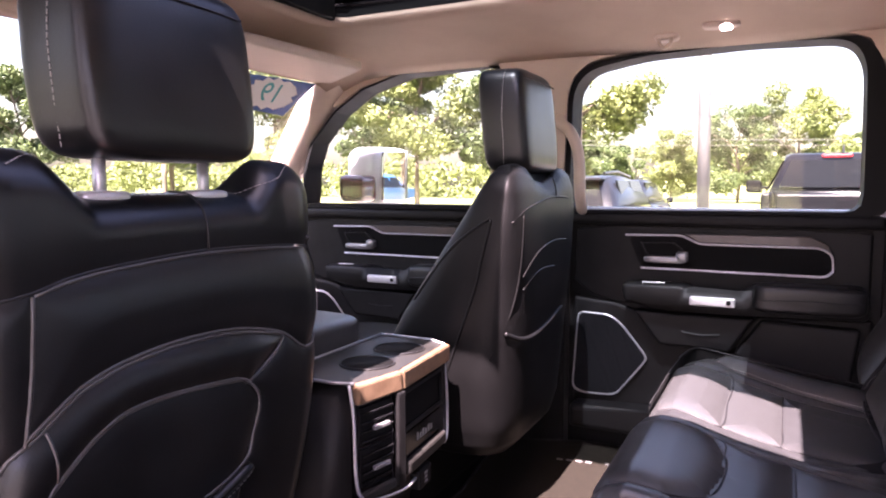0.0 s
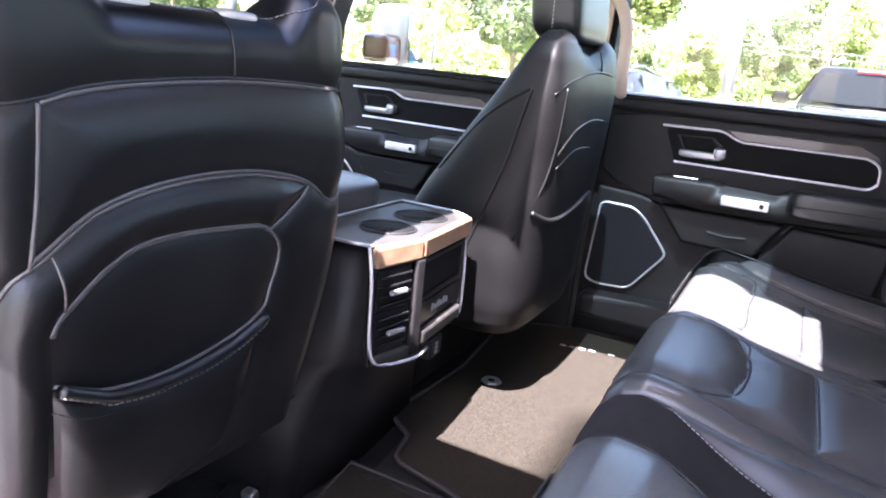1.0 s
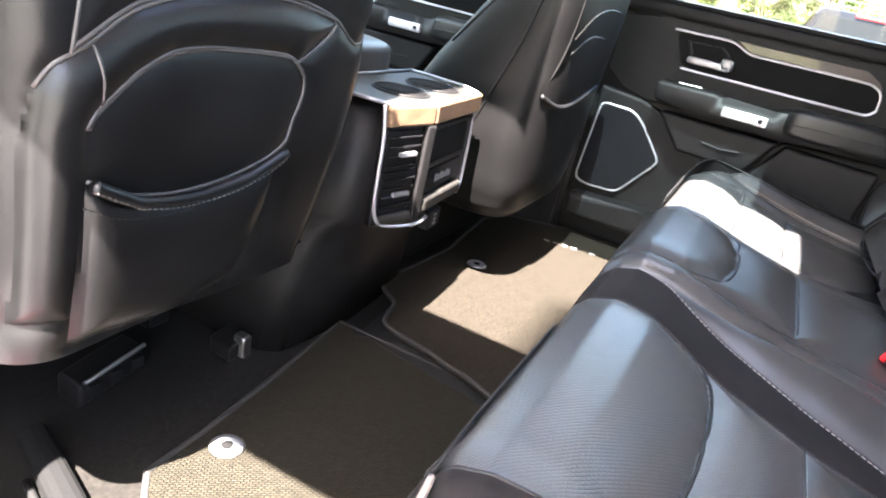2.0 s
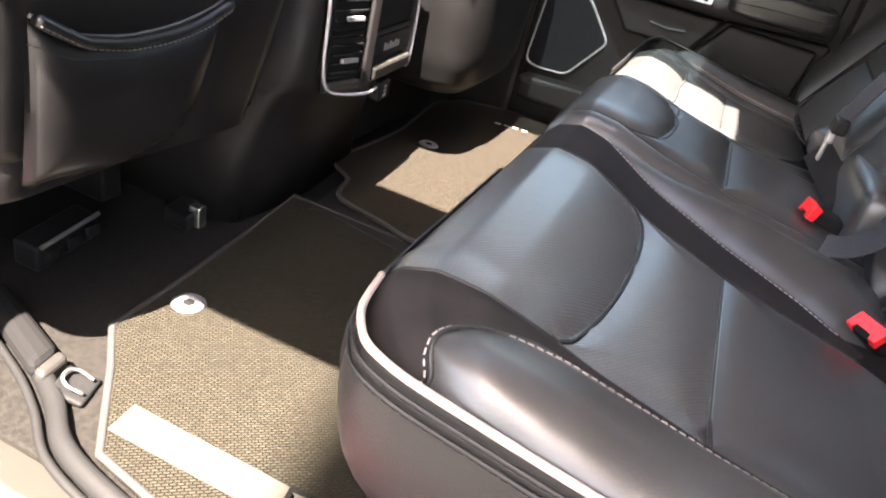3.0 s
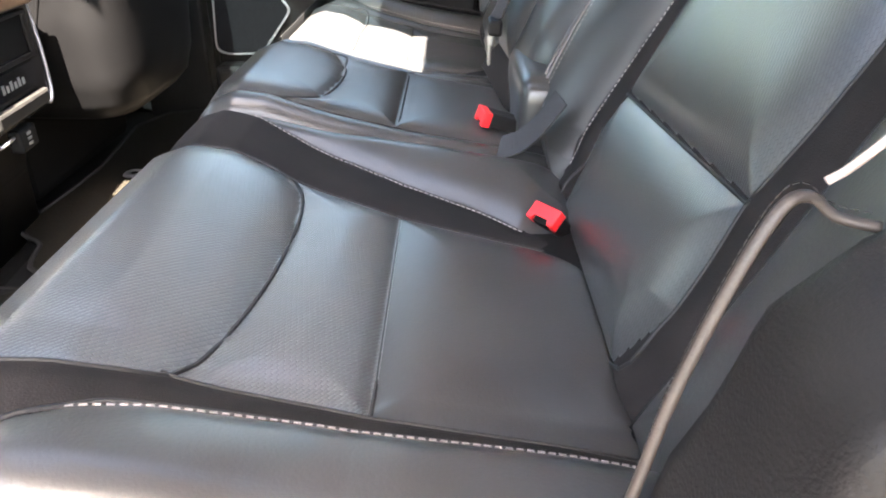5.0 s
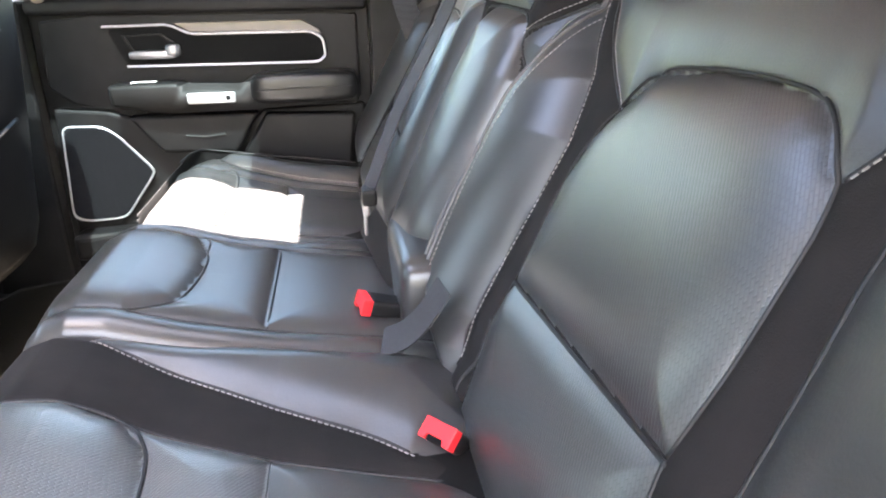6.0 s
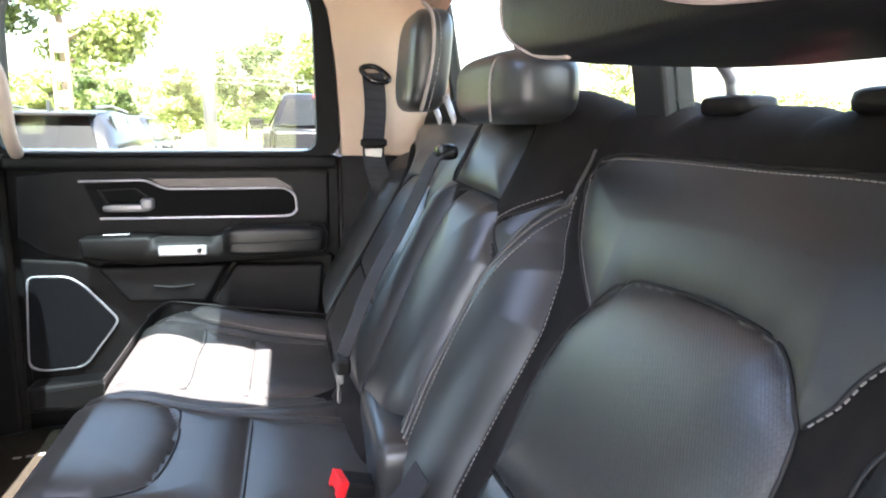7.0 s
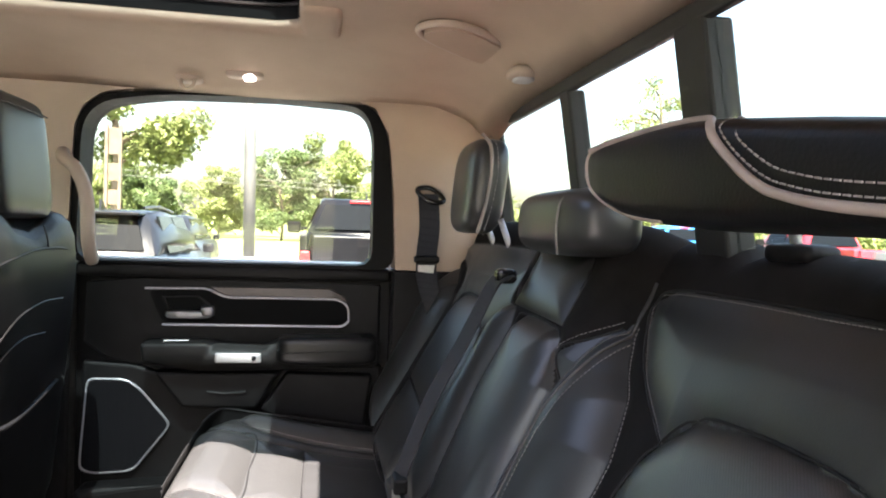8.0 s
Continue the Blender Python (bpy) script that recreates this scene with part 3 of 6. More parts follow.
def door(name, s, dy, front, label):
    """A trimmed door: panel, pull recess, metal trim, armrest, map pocket, loudspeaker; dy shifts it forward."""
    d = new(name)
    tagged(d, label, kind="structure")
    X = lambda v: s * v
    Y = lambda pts: [(a + dy, b) for a, b in pts]
    y0, y1 = (0.246 + dy, 0.922 + dy) if not front else (1.086, 1.86)
    body = [(y0, 0.80), (y1, 0.80), (y1, 1.372), (y0, 1.368)]
    part("door_shell", prism([(y0, 0.66), (y1, 0.66)] + body[2:], "x", X(0.822), X(0.91), 0.004), TRIM, d)
    part("door_skin", box(min(X(0.911), X(0.935)), max(X(0.911), X(0.935)), y0 + 0.003, y1 - 0.003, 0.50, 1.365, 0.01, 3), REDPAINT, d, "maroon painted outer skin")
    part("belt_rail", box(min(X(0.795), X(0.85)), max(X(0.795), X(0.85)), y0 + 0.004, y1 - 0.004, 1.342, 1.3705, 0.009, 3), TRIM, d, "padded black rail along the window", True)
    part("weather_strip", box(min(X(0.846), X(0.91)), max(X(0.846), X(0.91)), y0 + 0.01, y1 - 0.01, 1.366, 1.381, 0.004), SILVER, d, "bright strip along the glass")
    upper = Y([(0.27, 1.335), (0.30, 1.335), (0.80, 1.338), (0.90, 1.33), (0.905, 1.20), (0.86, 1.165), (0.80, 1.15), (0.27, 1.16)])
    part("upper_panel", prism(upper, "x", X(0.808), X(0.83), 0.006, 3), TRIM, d, smooth=False)
    # recess behind the pull and the dark inlay
    inlay = Y([(0.772, 1.313), (0.650, 1.315), (0.612, 1.296), (0.366, 1.296), (0.346, 1.284), (0.344, 1.254), (0.356, 1.243), (0.744, 1.245)])
    part("inlay", prism(rounded(inlay, 0.012), "x", X(0.804), X(0.812), 0.001), DARK, d, "matt black inlay")
    part("wood_strip", prism(Y([(0.645, 1.323), (0.385, 1.324), (0.352, 1.306), (0.345, 1.294), (0.366, 1.304), (0.612, 1.304)]), "x", X(0.800), X(0.812), 0.0015), WOODT, d, "brown wood strip over the inlay")
    part("trim_bar", bar_along(rounded(Y(CH_OUT[:6]), 0.014, False), X(0.800), 0.0031), CHROME, d, "satin chrome trim")
    part("trim_bar", bar_along(rounded(Y([CH_OUT[5]] + CH_OUT[6:]), 0.014, False), X(0.800), 0.0031), CHROME, d)
    cup = Y([(0.745, 1.300), (0.668, 1.303), (0.645, 1.285), (0.655, 1.262), (0.690, 1.256), (0.725, 1.262)])
    part("pull_cup", ring(cup, [(a * 0.86 + 0.14 * (0.695 + dy), b * 0.86 + 0.14 * 1.28) for a, b in cup], "x", X(0.799), X(0.808)), TRIM, d)
    part("door_handle", join(pillow(X(0.80) - 0.012, X(0.80) + 0.012, 0.640 + dy, 0.735 + dy, 1.254, 1.270, 5, 20, 10), pillow(X(0.80) - 0.014, X(0.80) + 0.014, 0.634 + dy, 0.662 + dy, 1.258, 1.282, 4, 16, 10)), SATIN, d, "satin metal inside door handle", True)
    # armrest: front part, switch plate, padded rear part
    rest = [(0.775, 1.208), (0.64, 1.210), (0.62, 1.200), (0.52, 1.196), (0.49, 1.218), (0.285, 1.224), (0.272, 1.19), (0.278, 1.156), (0.50, 1.152), (0.66, 1.150), (0.77, 1.165)]
    part("armrest", prism(Y(rest), "x", X(0.742), X(0.815), 0.010, 4), LEATHER2, d, "padded black armrest", True)
    part("armrest_pad", pillow(min(X(0.728), X(0.80)), max(X(0.728), X(0.80)), 0.278 + dy, 0.498 + dy, 1.162, 1.224, 5), LEATHERF, d, "stitched leather armrest pad", True)
    part("seam", tube([(X(0.7275), 0.29 + dy, 1.196), (X(0.7265), 0.40 + dy, 1.194), (X(0.7275), 0.485 + dy, 1.190)], 0.0012, 5), SEAM, d)
    plate = part("switch_plate", box(min(X(0.733), X(0.748)), max(X(0.733), X(0.748)), 0.527 + dy, 0.622 + dy, 1.168, 1.189, 0.004, 3), SILVER, d, "silver window switch plate", True)
    part("switch", pillow(min(X(0.728), X(0.736)), max(X(0.728), X(0.736)), 0.536 + dy, 0.546 + dy, 1.174, 1.184, 3, 12, 8), TRIM, plate)
    part("trim_bar", bar_along(Y([(0.728, 1.2125), (0.678, 1.2135)]), X(0.752), 0.0014), SILVER, d)
    # lower carpet panel, map pocket, loudspeaker
    lowp = Y([(0.262, 1.150), (0.485, 1.142), (0.50, 1.12), (0.545, 1.063), (0.69, 1.066), (0.752, 1.135), (0.80, 1.15), (0.905, 1.16), (0.905, 0.84), (0.262, 0.84)])
    part("lower_panel", prism(lowp, "x", X(0.806), X(0.83), 0.008, 3), TRIM, d)
    pocket = Y([(0.752, 1.142), (0.691, 1.064), (0.539, 1.060), (0.487, 1.142)])
    part("map_pocket", prism(pocket, "x", X(0.768), X(0.812), 0.008, 3), TRIM, d, "black door pocket under the armrest")
    part("map_pocket", prism(Y([(0.475, 1.138), (0.285, 1.132), (0.305, 0.96), (0.44, 1.0), (0.53, 1.055)]), "x", X(0.780), X(0.812), 0.008, 3), TRIM, d)
    part("tray_lip", bar_along(Y([(0.64, 1.10), (0.60, 1.096), (0.56, 1.10)]), X(0.766), 0.003), TRIM, d)
    spk = part("loudspeaker_grille", prism(Y([(a + (0.815 - a) * 0.03, b + (1.02 - b) * 0.03) for a, b in SPK]), "x", X(0.794), X(0.812), 0.004), MESH, d, "black mesh loudspeaker grille")
    part("surround", tube([(X(0.797), a, b) for a, b in Y(SPK)], 0.0027, 8, True), CHROME, spk, "thin chrome surround")
    part("bin", prism(Y([(0.27, 0.84), (0.90, 0.84), (0.90, 0.90), (0.70, 0.905), (0.55, 0.935), (0.27, 0.96)]), "x", X(0.745), X(0.812), 0.015, 3), TRIM, d, "black storage bin along the door's foot")
    # window surround and glass
    if front:
        n = len(FWIN)
        cen = (sum(p[0] for p in FWIN) / n, sum(p[1] for p in FWIN) / n)
        inner = [(a + (cen[0] - a) * 0.035, b + (cen[1] - b) * 0.05) for a, b in FWIN]
        part("window_seal", ring(FWIN, inner, "x", X(0.80), X(0.88)), RUBBER, d)
        g = part("pane", prism(inner, "x", X(0.862), X(0.866)), CLEAR, d)
    else:
        part("window_seal", ring(WIN_OUT, WIN_IN, "x", X(0.80), X(0.885)), RUBBER, d, "black window frame and seal")
        g = part("pane", prism(WIN_IN, "x", X(0.862), X(0.866)), CLEAR, d)
    g.visible_shadow = False
    return d


door("door_1", 1, 0.0, False, "closed right rear door with black trim and chrome accents")
door("door_2", 1, 0.853, True, "closed right front door with black trim and chrome accents")
door("door_3", -1, 0.853, True, "closed left front door with black trim and chrome accents")

# ---- rear bench ----
def roll(d, lim, r):
    """Distance along a surface that turns away round radius r past lim: along, down."""
    d = np.asarray(d, float)
    a = np.clip((np.abs(d) - lim) / r, 0, math.pi / 2)
    rest = np.maximum(np.abs(d) - lim - r * math.pi / 2, 0)
    along = np.where(np.abs(d) < lim, np.abs(d), lim + r * np.sin(a))
    return np.sign(d) * along, np.where(np.abs(d) < lim, 0, r * (1 - np.cos(a))) + rest


PROF = np.array([(0.165, 0.975), (0.185, 1.002), (0.212, 1.020), (0.28, 1.034), (0.40, 1.052), (0.50, 1.074), (0.56, 1.088), (0.595, 1.090), (0.618, 1.082), (0.634, 1.064), (0.642, 1.035), (0.643, 0.99), (0.638, 0.93), (0.63, 0.86)])
PLEN = np.r_[0, np.cumsum(np.hypot(*np.diff(PROF, axis=0).T))] + 0.145


def cushion_surface(x0, x1, outer):
    c, half = (x0 + x1) / 2, (x1 - x0) / 2

    def surf(u, v):
        u, v = np.asarray(u, float), np.asarray(v, float)
        y, z = np.interp(v, PLEN, PROF[:, 0]), np.interp(v, PLEN, PROF[:, 1])
        along, down = roll(u - c, half - 0.022, 0.022)
        front = np.clip((y - 0.47) / 0.13, 0, 1)
        dip = (0.032 if outer < 0 else 0.022) * (1 - 0.55 * front * front * (3 - 2 * front))
        if outer:
            valley = np.clip((half - outer * (u - c) - 0.055) / 0.08, 0, 1)
            z = z - dip * valley * valley * (3 - 2 * valley) - (0.020 if outer > 0 else 0.0)
            e = np.clip((outer * (u - c) - half + 0.11) / 0.11, 0, 1)
            y = y - 0.055 * e ** 2.2 * np.clip((v - 0.45) / 0.2, 0, 1)
        else:
            z = z - 0.6 * dip
        return np.stack([c + along, y, z - down], -1)

    return surf


def outward(edge, i):
    d = edge[min(i + 1, len(edge) - 1)] - edge[max(i - 1, 0)]
    n = Vector((d.y, -d.x, 0)).normalized()
    return n if n.dot(edge[i] - Vector((0.5 * edge[i].x, 0.35, 0))) > 0 else -n


def cushion_unit(x0, x1, outer, label):
    """One seat cushion; outer: -1 or +1 for the side with the bolster, 0 for the plain middle seat."""
    t = thing("seat_cushion", label, "seat cushion", "rear bench cushions", at=((x0 + x1) / 2, 0.4, 0.77))
    half, c = (x1 - x0) / 2, (x0 + x1) / 2
    m = lambda pts: [(c + a, b) for a, b in pts]
    if outer:
        # distances from the outer edge, drawn for the wide left seat
        k, xo = (x1 - x0) / 0.555, (x0 if outer < 0 else x1)
        m = lambda pts: [(xo - outer * k * a, b) for a, b in pts]
        f1 = [(0.100, 0.655), (0.100, 0.60), (0.110, 0.555), (0.128, 0.515), (0.175, 0.499), (0.24, 0.489), (0.31, 0.485), (0.370, 0.487), (0.408, 0.496), (0.432, 0.516), (0.440, 0.56), (0.436, 0.60), (0.435, 0.655)]
        f2 = [(0.128, 0.520), (0.128, 0.45), (0.126, 0.398), (0.402, 0.398), (0.432, 0.521), (0.408, 0.501), (0.370, 0.492), (0.31, 0.490), (0.24, 0.494), (0.175, 0.504)]
        f3 = [(0.126, 0.403), (0.122, 0.326), (0.116, 0.20), (0.372, 0.20), (0.384, 0.30), (0.402, 0.403)]
        if outer > 0:
            f1 = [(0.100, 0.655), (0.105, 0.60), (0.112, 0.56), (0.120, 0.523), (0.28, 0.523), (0.44, 0.523), (0.446, 0.56), (0.438, 0.60), (0.435, 0.655)]
            f2 = [(0.120, 0.527), (0.122, 0.48), (0.124, 0.430), (0.425, 0.430), (0.440, 0.527), (0.28, 0.527)]
            f3 = [(0.124, 0.436), (0.122, 0.326), (0.116, 0.20), (0.372, 0.20), (0.395, 0.30), (0.425, 0.436)]
        bol = [(-0.06, 0.608), (0.006, 0.608), (0.026, 0.603), (0.050, 0.578), (0.070, 0.543), (0.083, 0.508), (0.094, 0.42), (0.100, 0.30), (0.100, 0.20), (-0.06, 0.20)]
        inn = [(0.60, 0.62), (0.56, 0.600), (0.545, 0.570), (0.525, 0.515), (0.508, 0.47), (0.487, 0.42), (0.464, 0.37), (0.440, 0.32), (0.415, 0.285), (0.400, 0.20), (0.60, 0.20)]
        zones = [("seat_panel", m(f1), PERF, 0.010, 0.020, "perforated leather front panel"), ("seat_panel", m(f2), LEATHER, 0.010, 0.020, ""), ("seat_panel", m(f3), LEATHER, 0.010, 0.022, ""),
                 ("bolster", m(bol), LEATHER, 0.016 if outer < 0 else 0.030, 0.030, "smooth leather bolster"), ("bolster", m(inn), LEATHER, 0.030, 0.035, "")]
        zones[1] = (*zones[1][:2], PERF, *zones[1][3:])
        default = ("border", SUEDE, "dark suede border between the panels") if outer < 0 else ("border", LEATHER, "")
    else:
        k = half / 0.16
        f1 = [(-0.125 * k, 0.66), (-0.125 * k, 0.555), (-0.085 * k, 0.512), (0.0, 0.500), (0.07 * k, 0.504), (0.125 * k, 0.525), (0.125 * k, 0.66)]
        f2 = [(-0.127 * k, 0.552), (-0.127 * k, 0.415), (0.127 * k, 0.415), (0.127 * k, 0.530), (0.07 * k, 0.509), (0.0, 0.505), (-0.085 * k, 0.517)]
        f3 = [(-0.127 * k, 0.422), (-0.127 * k, 0.20), (0.127 * k, 0.20), (0.127 * k, 0.422)]
        zones = [("seat_panel", m(f), LEATHER, 0.009, 0.016, "") for f in (f1, f2, f3)]
        default = ("border", LEATHER, "")
    w0, w1 = x0 + (0.014 if outer < 0 else 0), x1 - (0.014 if outer > 0 else 0)
    cv = Cover(cushion_surface(w0, w1, outer), w0 - (0.010 if outer < 0 else 0.03), w1 + (0.010 if outer > 0 else 0.03), 0.145, PLEN[-1] - (0.16 if outer else 0), 250, 230, zones, default, 0.004)
    cv.build(t)
    part("foam_base", box(x0 + 0.10, x1 - 0.10, 0.16, 0.54, 0.84, 1.00, 0.02, 3), DARK, t)
    cv.seam(m(f1), t)
    for f in (f2[0:3], f2[2:4], f2[3:5], f3[0:3], f3[3:6]) if outer else (f2[0:2], f2[1:3], f2[2:4], f3[0:2], f3[2:4]):
        cv.seam(m(f), t, 0.0015)
    if outer:
        cv.seam(m(bol[1:9]), t)
        cv.stitches(m([(a - 0.003, b + 0.005) for a, b in bol[1:5]] + [(a - 0.006, b) for a, b in bol[5:9]]), t)
        cv.seam(m(inn[2:9]), t)
        cv.stitches(m([(a - 0.006, b - 0.002) for a, b in inn[2:9]]), t)
        # side skirt with piping round the outer edge and the front corner
        s = outer
        rim = [(0.0, 0.20, 1.030), (0.0, 0.293, 1.043), (0.0, 0.357, 1.052), (0.0, 0.422, 1.061), (0.0, 0.488, 1.070), (0.0, 0.548, 1.079), (0.001, 0.572, 1.083), (0.006, 0.591, 1.086), (0.017, 0.602, 1.086), (0.041, 0.614, 1.083), (0.083, 0.623, 1.078), (0.151, 0.628, 1.074), (0.25, 0.630, 1.070), (0.36, 0.630, 1.070)]
        rim = [Vector((c + s * (half - a), b, z)) for a, b, z in rim]
        edge = smoothed(rim, 5)
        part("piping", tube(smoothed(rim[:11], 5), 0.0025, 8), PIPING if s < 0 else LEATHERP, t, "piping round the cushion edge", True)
        n = len(edge)
        bm = bmesh.new()
        rows = []
        for j in range(12):
            f = j / 11
            row = []
            for i, p in enumerate(edge):
                w = i / (n - 1)
                low = 0.905 + 0.03 * np.clip((w - 0.5) / 0.3, 0, 1)
                inw = 0.012 * math.sin(math.pi * f) - 0.085 * f ** 2.4
                d = outward(edge, i)
                row.append(bm.verts.new((p.x + d.x * inw, p.y + d.y * inw, p.z - 0.004 + (low - p.z) * f)))
            rows.append(row)
        for a, b in zip(rows, rows[1:]):
            for i in range(n - 1):
                bm.faces.new((a[i], a[i + 1], b[i + 1], b[i]))
        part("skirt", bm, LEATHER2, t, "smooth dark leather side skirt", True)
        for k, off in enumerate((0.011, 0.019)):
            q = []
            for i, p in enumerate(edge):
                d = outward(edge, i)
                q.append(Vector((p.x + d.x * (0.0035 + k * 0.001), p.y + d.y * (0.0035 + k * 0.001), p.z - off)))
            part("stitching", dashes(smoothed(q, 3), 0.0065, 0.0048, 0.0006), BIND, t, "row of twin stitches")
            part("seam", tube([p + Vector((0, 0, 0.003)) for p in q], 0.0012, 5), SEAM, t)
    part("leg", box(c - 0.12, c + 0.12, 0.30, 0.52, 0.765, 0.85, 0.01), DARK, t, "dark seat base on the floor")
    return t


cushion_unit(-0.655, -0.100, -1, "black leather and suede outer seat cushion beside the open doorway")
cushion_unit(-0.095, 0.212, 0, "plain black leather middle seat cushion")
cushion_unit(0.217, 0.682, 1, "black leather outer seat cushion partly in sunlight")

BY, BZ, DY, DZ = 0.222, 1.02, -0.482, 0.876


def wz(pts):
    """(x, height) to (x, distance up the backrest)."""
    return [(a, (b - BZ) / DZ) for a, b in pts]


def back_surface(x0, x1, top=0.512, ahead=None, crest=None):
    c, half = (x0 + x1) / 2, (x1 - x0) / 2

    def surf(u, v):
        along, deep = roll(np.asarray(u, float) - c, half - 0.025, 0.025)
        w, over = roll(np.asarray(v, float), top + (crest(c + along) if crest else 0.0) - 0.045, 0.045)
        d = deep + over - (ahead(c + along) if ahead else 0.0)
        return np.stack([c + along, BY + DY * w - DZ * d, BZ + DZ * w + DY * d], -1)

    return surf


def backrest(x0, x1, zones, default, label, seams, stitch, top=0.512, ahead=None, crest=None):
    t = thing("rear_bench_back", label, "seat backrest", "rear bench backrests", at=((x0 + x1) / 2, 0.1, 1.02))
    cv = Cover(back_surface(x0, x1, top, ahead, crest), x0 - 0.06, x1 + 0.06, -0.02, top + 0.09, 300 if x1 - x0 > 0.4 else 150, 280, zones, default, 0.006, -1)
    cv.build(t)
    part("frame", prism([(0.13, 0.80), (0.16, 1.03), (-0.02, 1.40), (-0.045, 1.40), (-0.02, 0.80)], "x", x0 + 0.03, x1 - 0.03, 0.01), DARK, t)
    for s in seams:
        cv.seam(wz(s), t)
    for s in stitch:
        cv.stitches(wz(s), t)
    return t, cv


CRESTX = [-0.70, -0.38, -0.33, -0.305, -0.275, -0.20, -0.15, -0.130, -0.112, -0.09, -0.02, 0.02]
CRESTZ = [-0.004, 0.000, -0.004, -0.010, -0.003, 0.001, -0.004, -0.012, -0.001, 0.008, 0.008, 0.006]


def outer_back(s, label):
    """An outer backrest, drawn for the left seat and mirrored for the right one."""
    m = lambda pts: [(s * -1 * a + (0.20 if s > 0 else 0), b) for a, b in pts]
    ins = [(-0.150, 1.115), (-0.143, 1.151), (-0.134, 1.204), (-0.143, 1.246), (-0.160, 1.269), (-0.197, 1.304), (-0.267, 1.313), (-0.335, 1.314), (-0.383, 1.310), (-0.406, 1.298), (-0.427, 1.275), (-0.434, 1.25), (-0.437, 1.213), (-0.439, 1.18), (-0.437, 1.130)]
    low = [(-0.149, 1.104), (-0.152, 1.112), (-0.162, 1.1125), (-0.29, 1.119), (-0.428, 1.1265), (-0.437, 1.127), (-0.440, 1.118), (-0.45, 1.09), (-0.457, 1.055), (-0.44, 1.00), (-0.19, 1.00), (-0.165, 1.045), (-0.147, 1.075)]
    rim = [(-0.160, 1.272), (-0.078, 1.316), (-0.030, 1.36), (-0.018, 1.392), (-0.05, 1.408), (-0.16, 1.411), (-0.30, 1.411), (-0.385, 1.412), (-0.60, 1.408)]
    side = [(-0.430, 1.277), (-0.441, 1.292), (-0.447, 1.309), (-0.462, 1.328), (-0.50, 1.355), (-0.60, 1.38)]
    upp = rim + side[::-1] + [(-0.420, 1.272), (-0.400, 1.292), (-0.380, 1.303), (-0.335, 1.307), (-0.267, 1.306), (-0.200, 1.297), (-0.166, 1.264)]
    stl = [(-0.128, 1.030), (-0.108, 1.058), (-0.102, 1.115), (-0.100, 1.179), (-0.098, 1.231), (-0.070, 1.287), (-0.040, 1.313), (-0.008, 1.352)]
    inn = stl + [(0.08, 1.36), (0.08, 1.00), (-0.13, 1.00)]
    out = [(-0.78, 1.00), (-0.505, 1.00), (-0.492, 1.12), (-0.482, 1.20), (-0.475, 1.25), (-0.478, 1.285), (-0.50, 1.32), (-0.56, 1.35), (-0.78, 1.37)]
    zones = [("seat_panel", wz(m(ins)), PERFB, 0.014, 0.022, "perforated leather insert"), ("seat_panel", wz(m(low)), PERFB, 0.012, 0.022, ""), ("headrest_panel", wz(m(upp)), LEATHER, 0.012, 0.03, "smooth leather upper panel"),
             ("bolster", wz(m(inn)), LEATHER, 0.060, 0.045, "smooth leather side bolster"), ("bolster", wz(m(out)), LEATHER, 0.045, 0.05, "")]
    x0, x1 = sorted((-0.715 * -s if s < 0 else 0.79, m([(0.005, 0)])[0][0] if s < 0 else 0.262))
    if s < 0:
        x0, x1 = -0.715, 0.018
    t, cv = backrest(x0, x1, zones, ("border", SUEDE, "dark suede border"), label, [m(ins), m(low), m(rim), m(side), m(stl), m(out[1:8])],
                     [m([(a - 0.006, b) for a, b in stl]), m([(a - (0.006 if i < 3 else 0), b - (0.005 if i > 3 else 0)) for i, (a, b) in enumerate(rim)]), m([(a - 0.005, b + 0.003) for a, b in side])], ahead=None if s < 0 else (lambda x: 0.062 + 0 * x), crest=(lambda x: np.interp(x, CRESTX, CRESTZ)) if s < 0 else None)
    if s < 0:
        # piped seam down the edge beside the middle seat
        for a in (-0.004, 0.007):
            cv.seam(wz([(a - 0.03, 1.05), (a - 0.01, 1.12), (a, 1.20), (a, 1.30), (a - 0.004, 1.36), (a, 1.41)]), t, 0.0028, RIDGE)
        cv.stitches(wz([(-0.044, 1.05), (-0.024, 1.12), (-0.014, 1.20), (-0.014, 1.30), (-0.018, 1.36)]), t)
    return t, cv


left_back, lcv = outer_back(-1, "reclined black leather backrest with perforated insert beside the doorway")
right_back, rcv = outer_back(1, "reclined black leather backrest with perforated insert beside the closed door")
part("side_trim", prism([(0.312, 0.90), (0.306, 1.00), (0.300, 1.070), (0.290, 1.10), (0.282, 1.15), (0.270, 1.21), (0.250, 1.232), (0.225, 1.245), (0.19, 1.28), (0.12, 1.36), (0.05, 1.36), (0.10, 0.90)], "x", -0.735, -0.674, 0.010, 3), TRIM, left_back, "grey plastic side of the backrest", True)
HEM = smoothed([(-0.669, 0.306, 0.985), (-0.669, 0.304, 1.03), (-0.668, 0.301, 1.075), (-0.671, 0.291, 1.12), (-0.671, 0.284, 1.17), (-0.668, 0.274, 1.207), (-0.664, 0.264, 1.230), (-0.662, 0.256, 1.234), (-0.664, 0.248, 1.229), (-0.668, 0.238, 1.228)], 6)
part("hem", tube(HEM, 0.0021, 10, False, 0.7), HEMM, left_back, "brown stitched hem of the side bolster", True)
part("stitching", dashes([q + Vector((0.002, 0.001, 0.003)) for q in HEM], 0.0030, 0.0020, 0.00022), BIND, left_back)
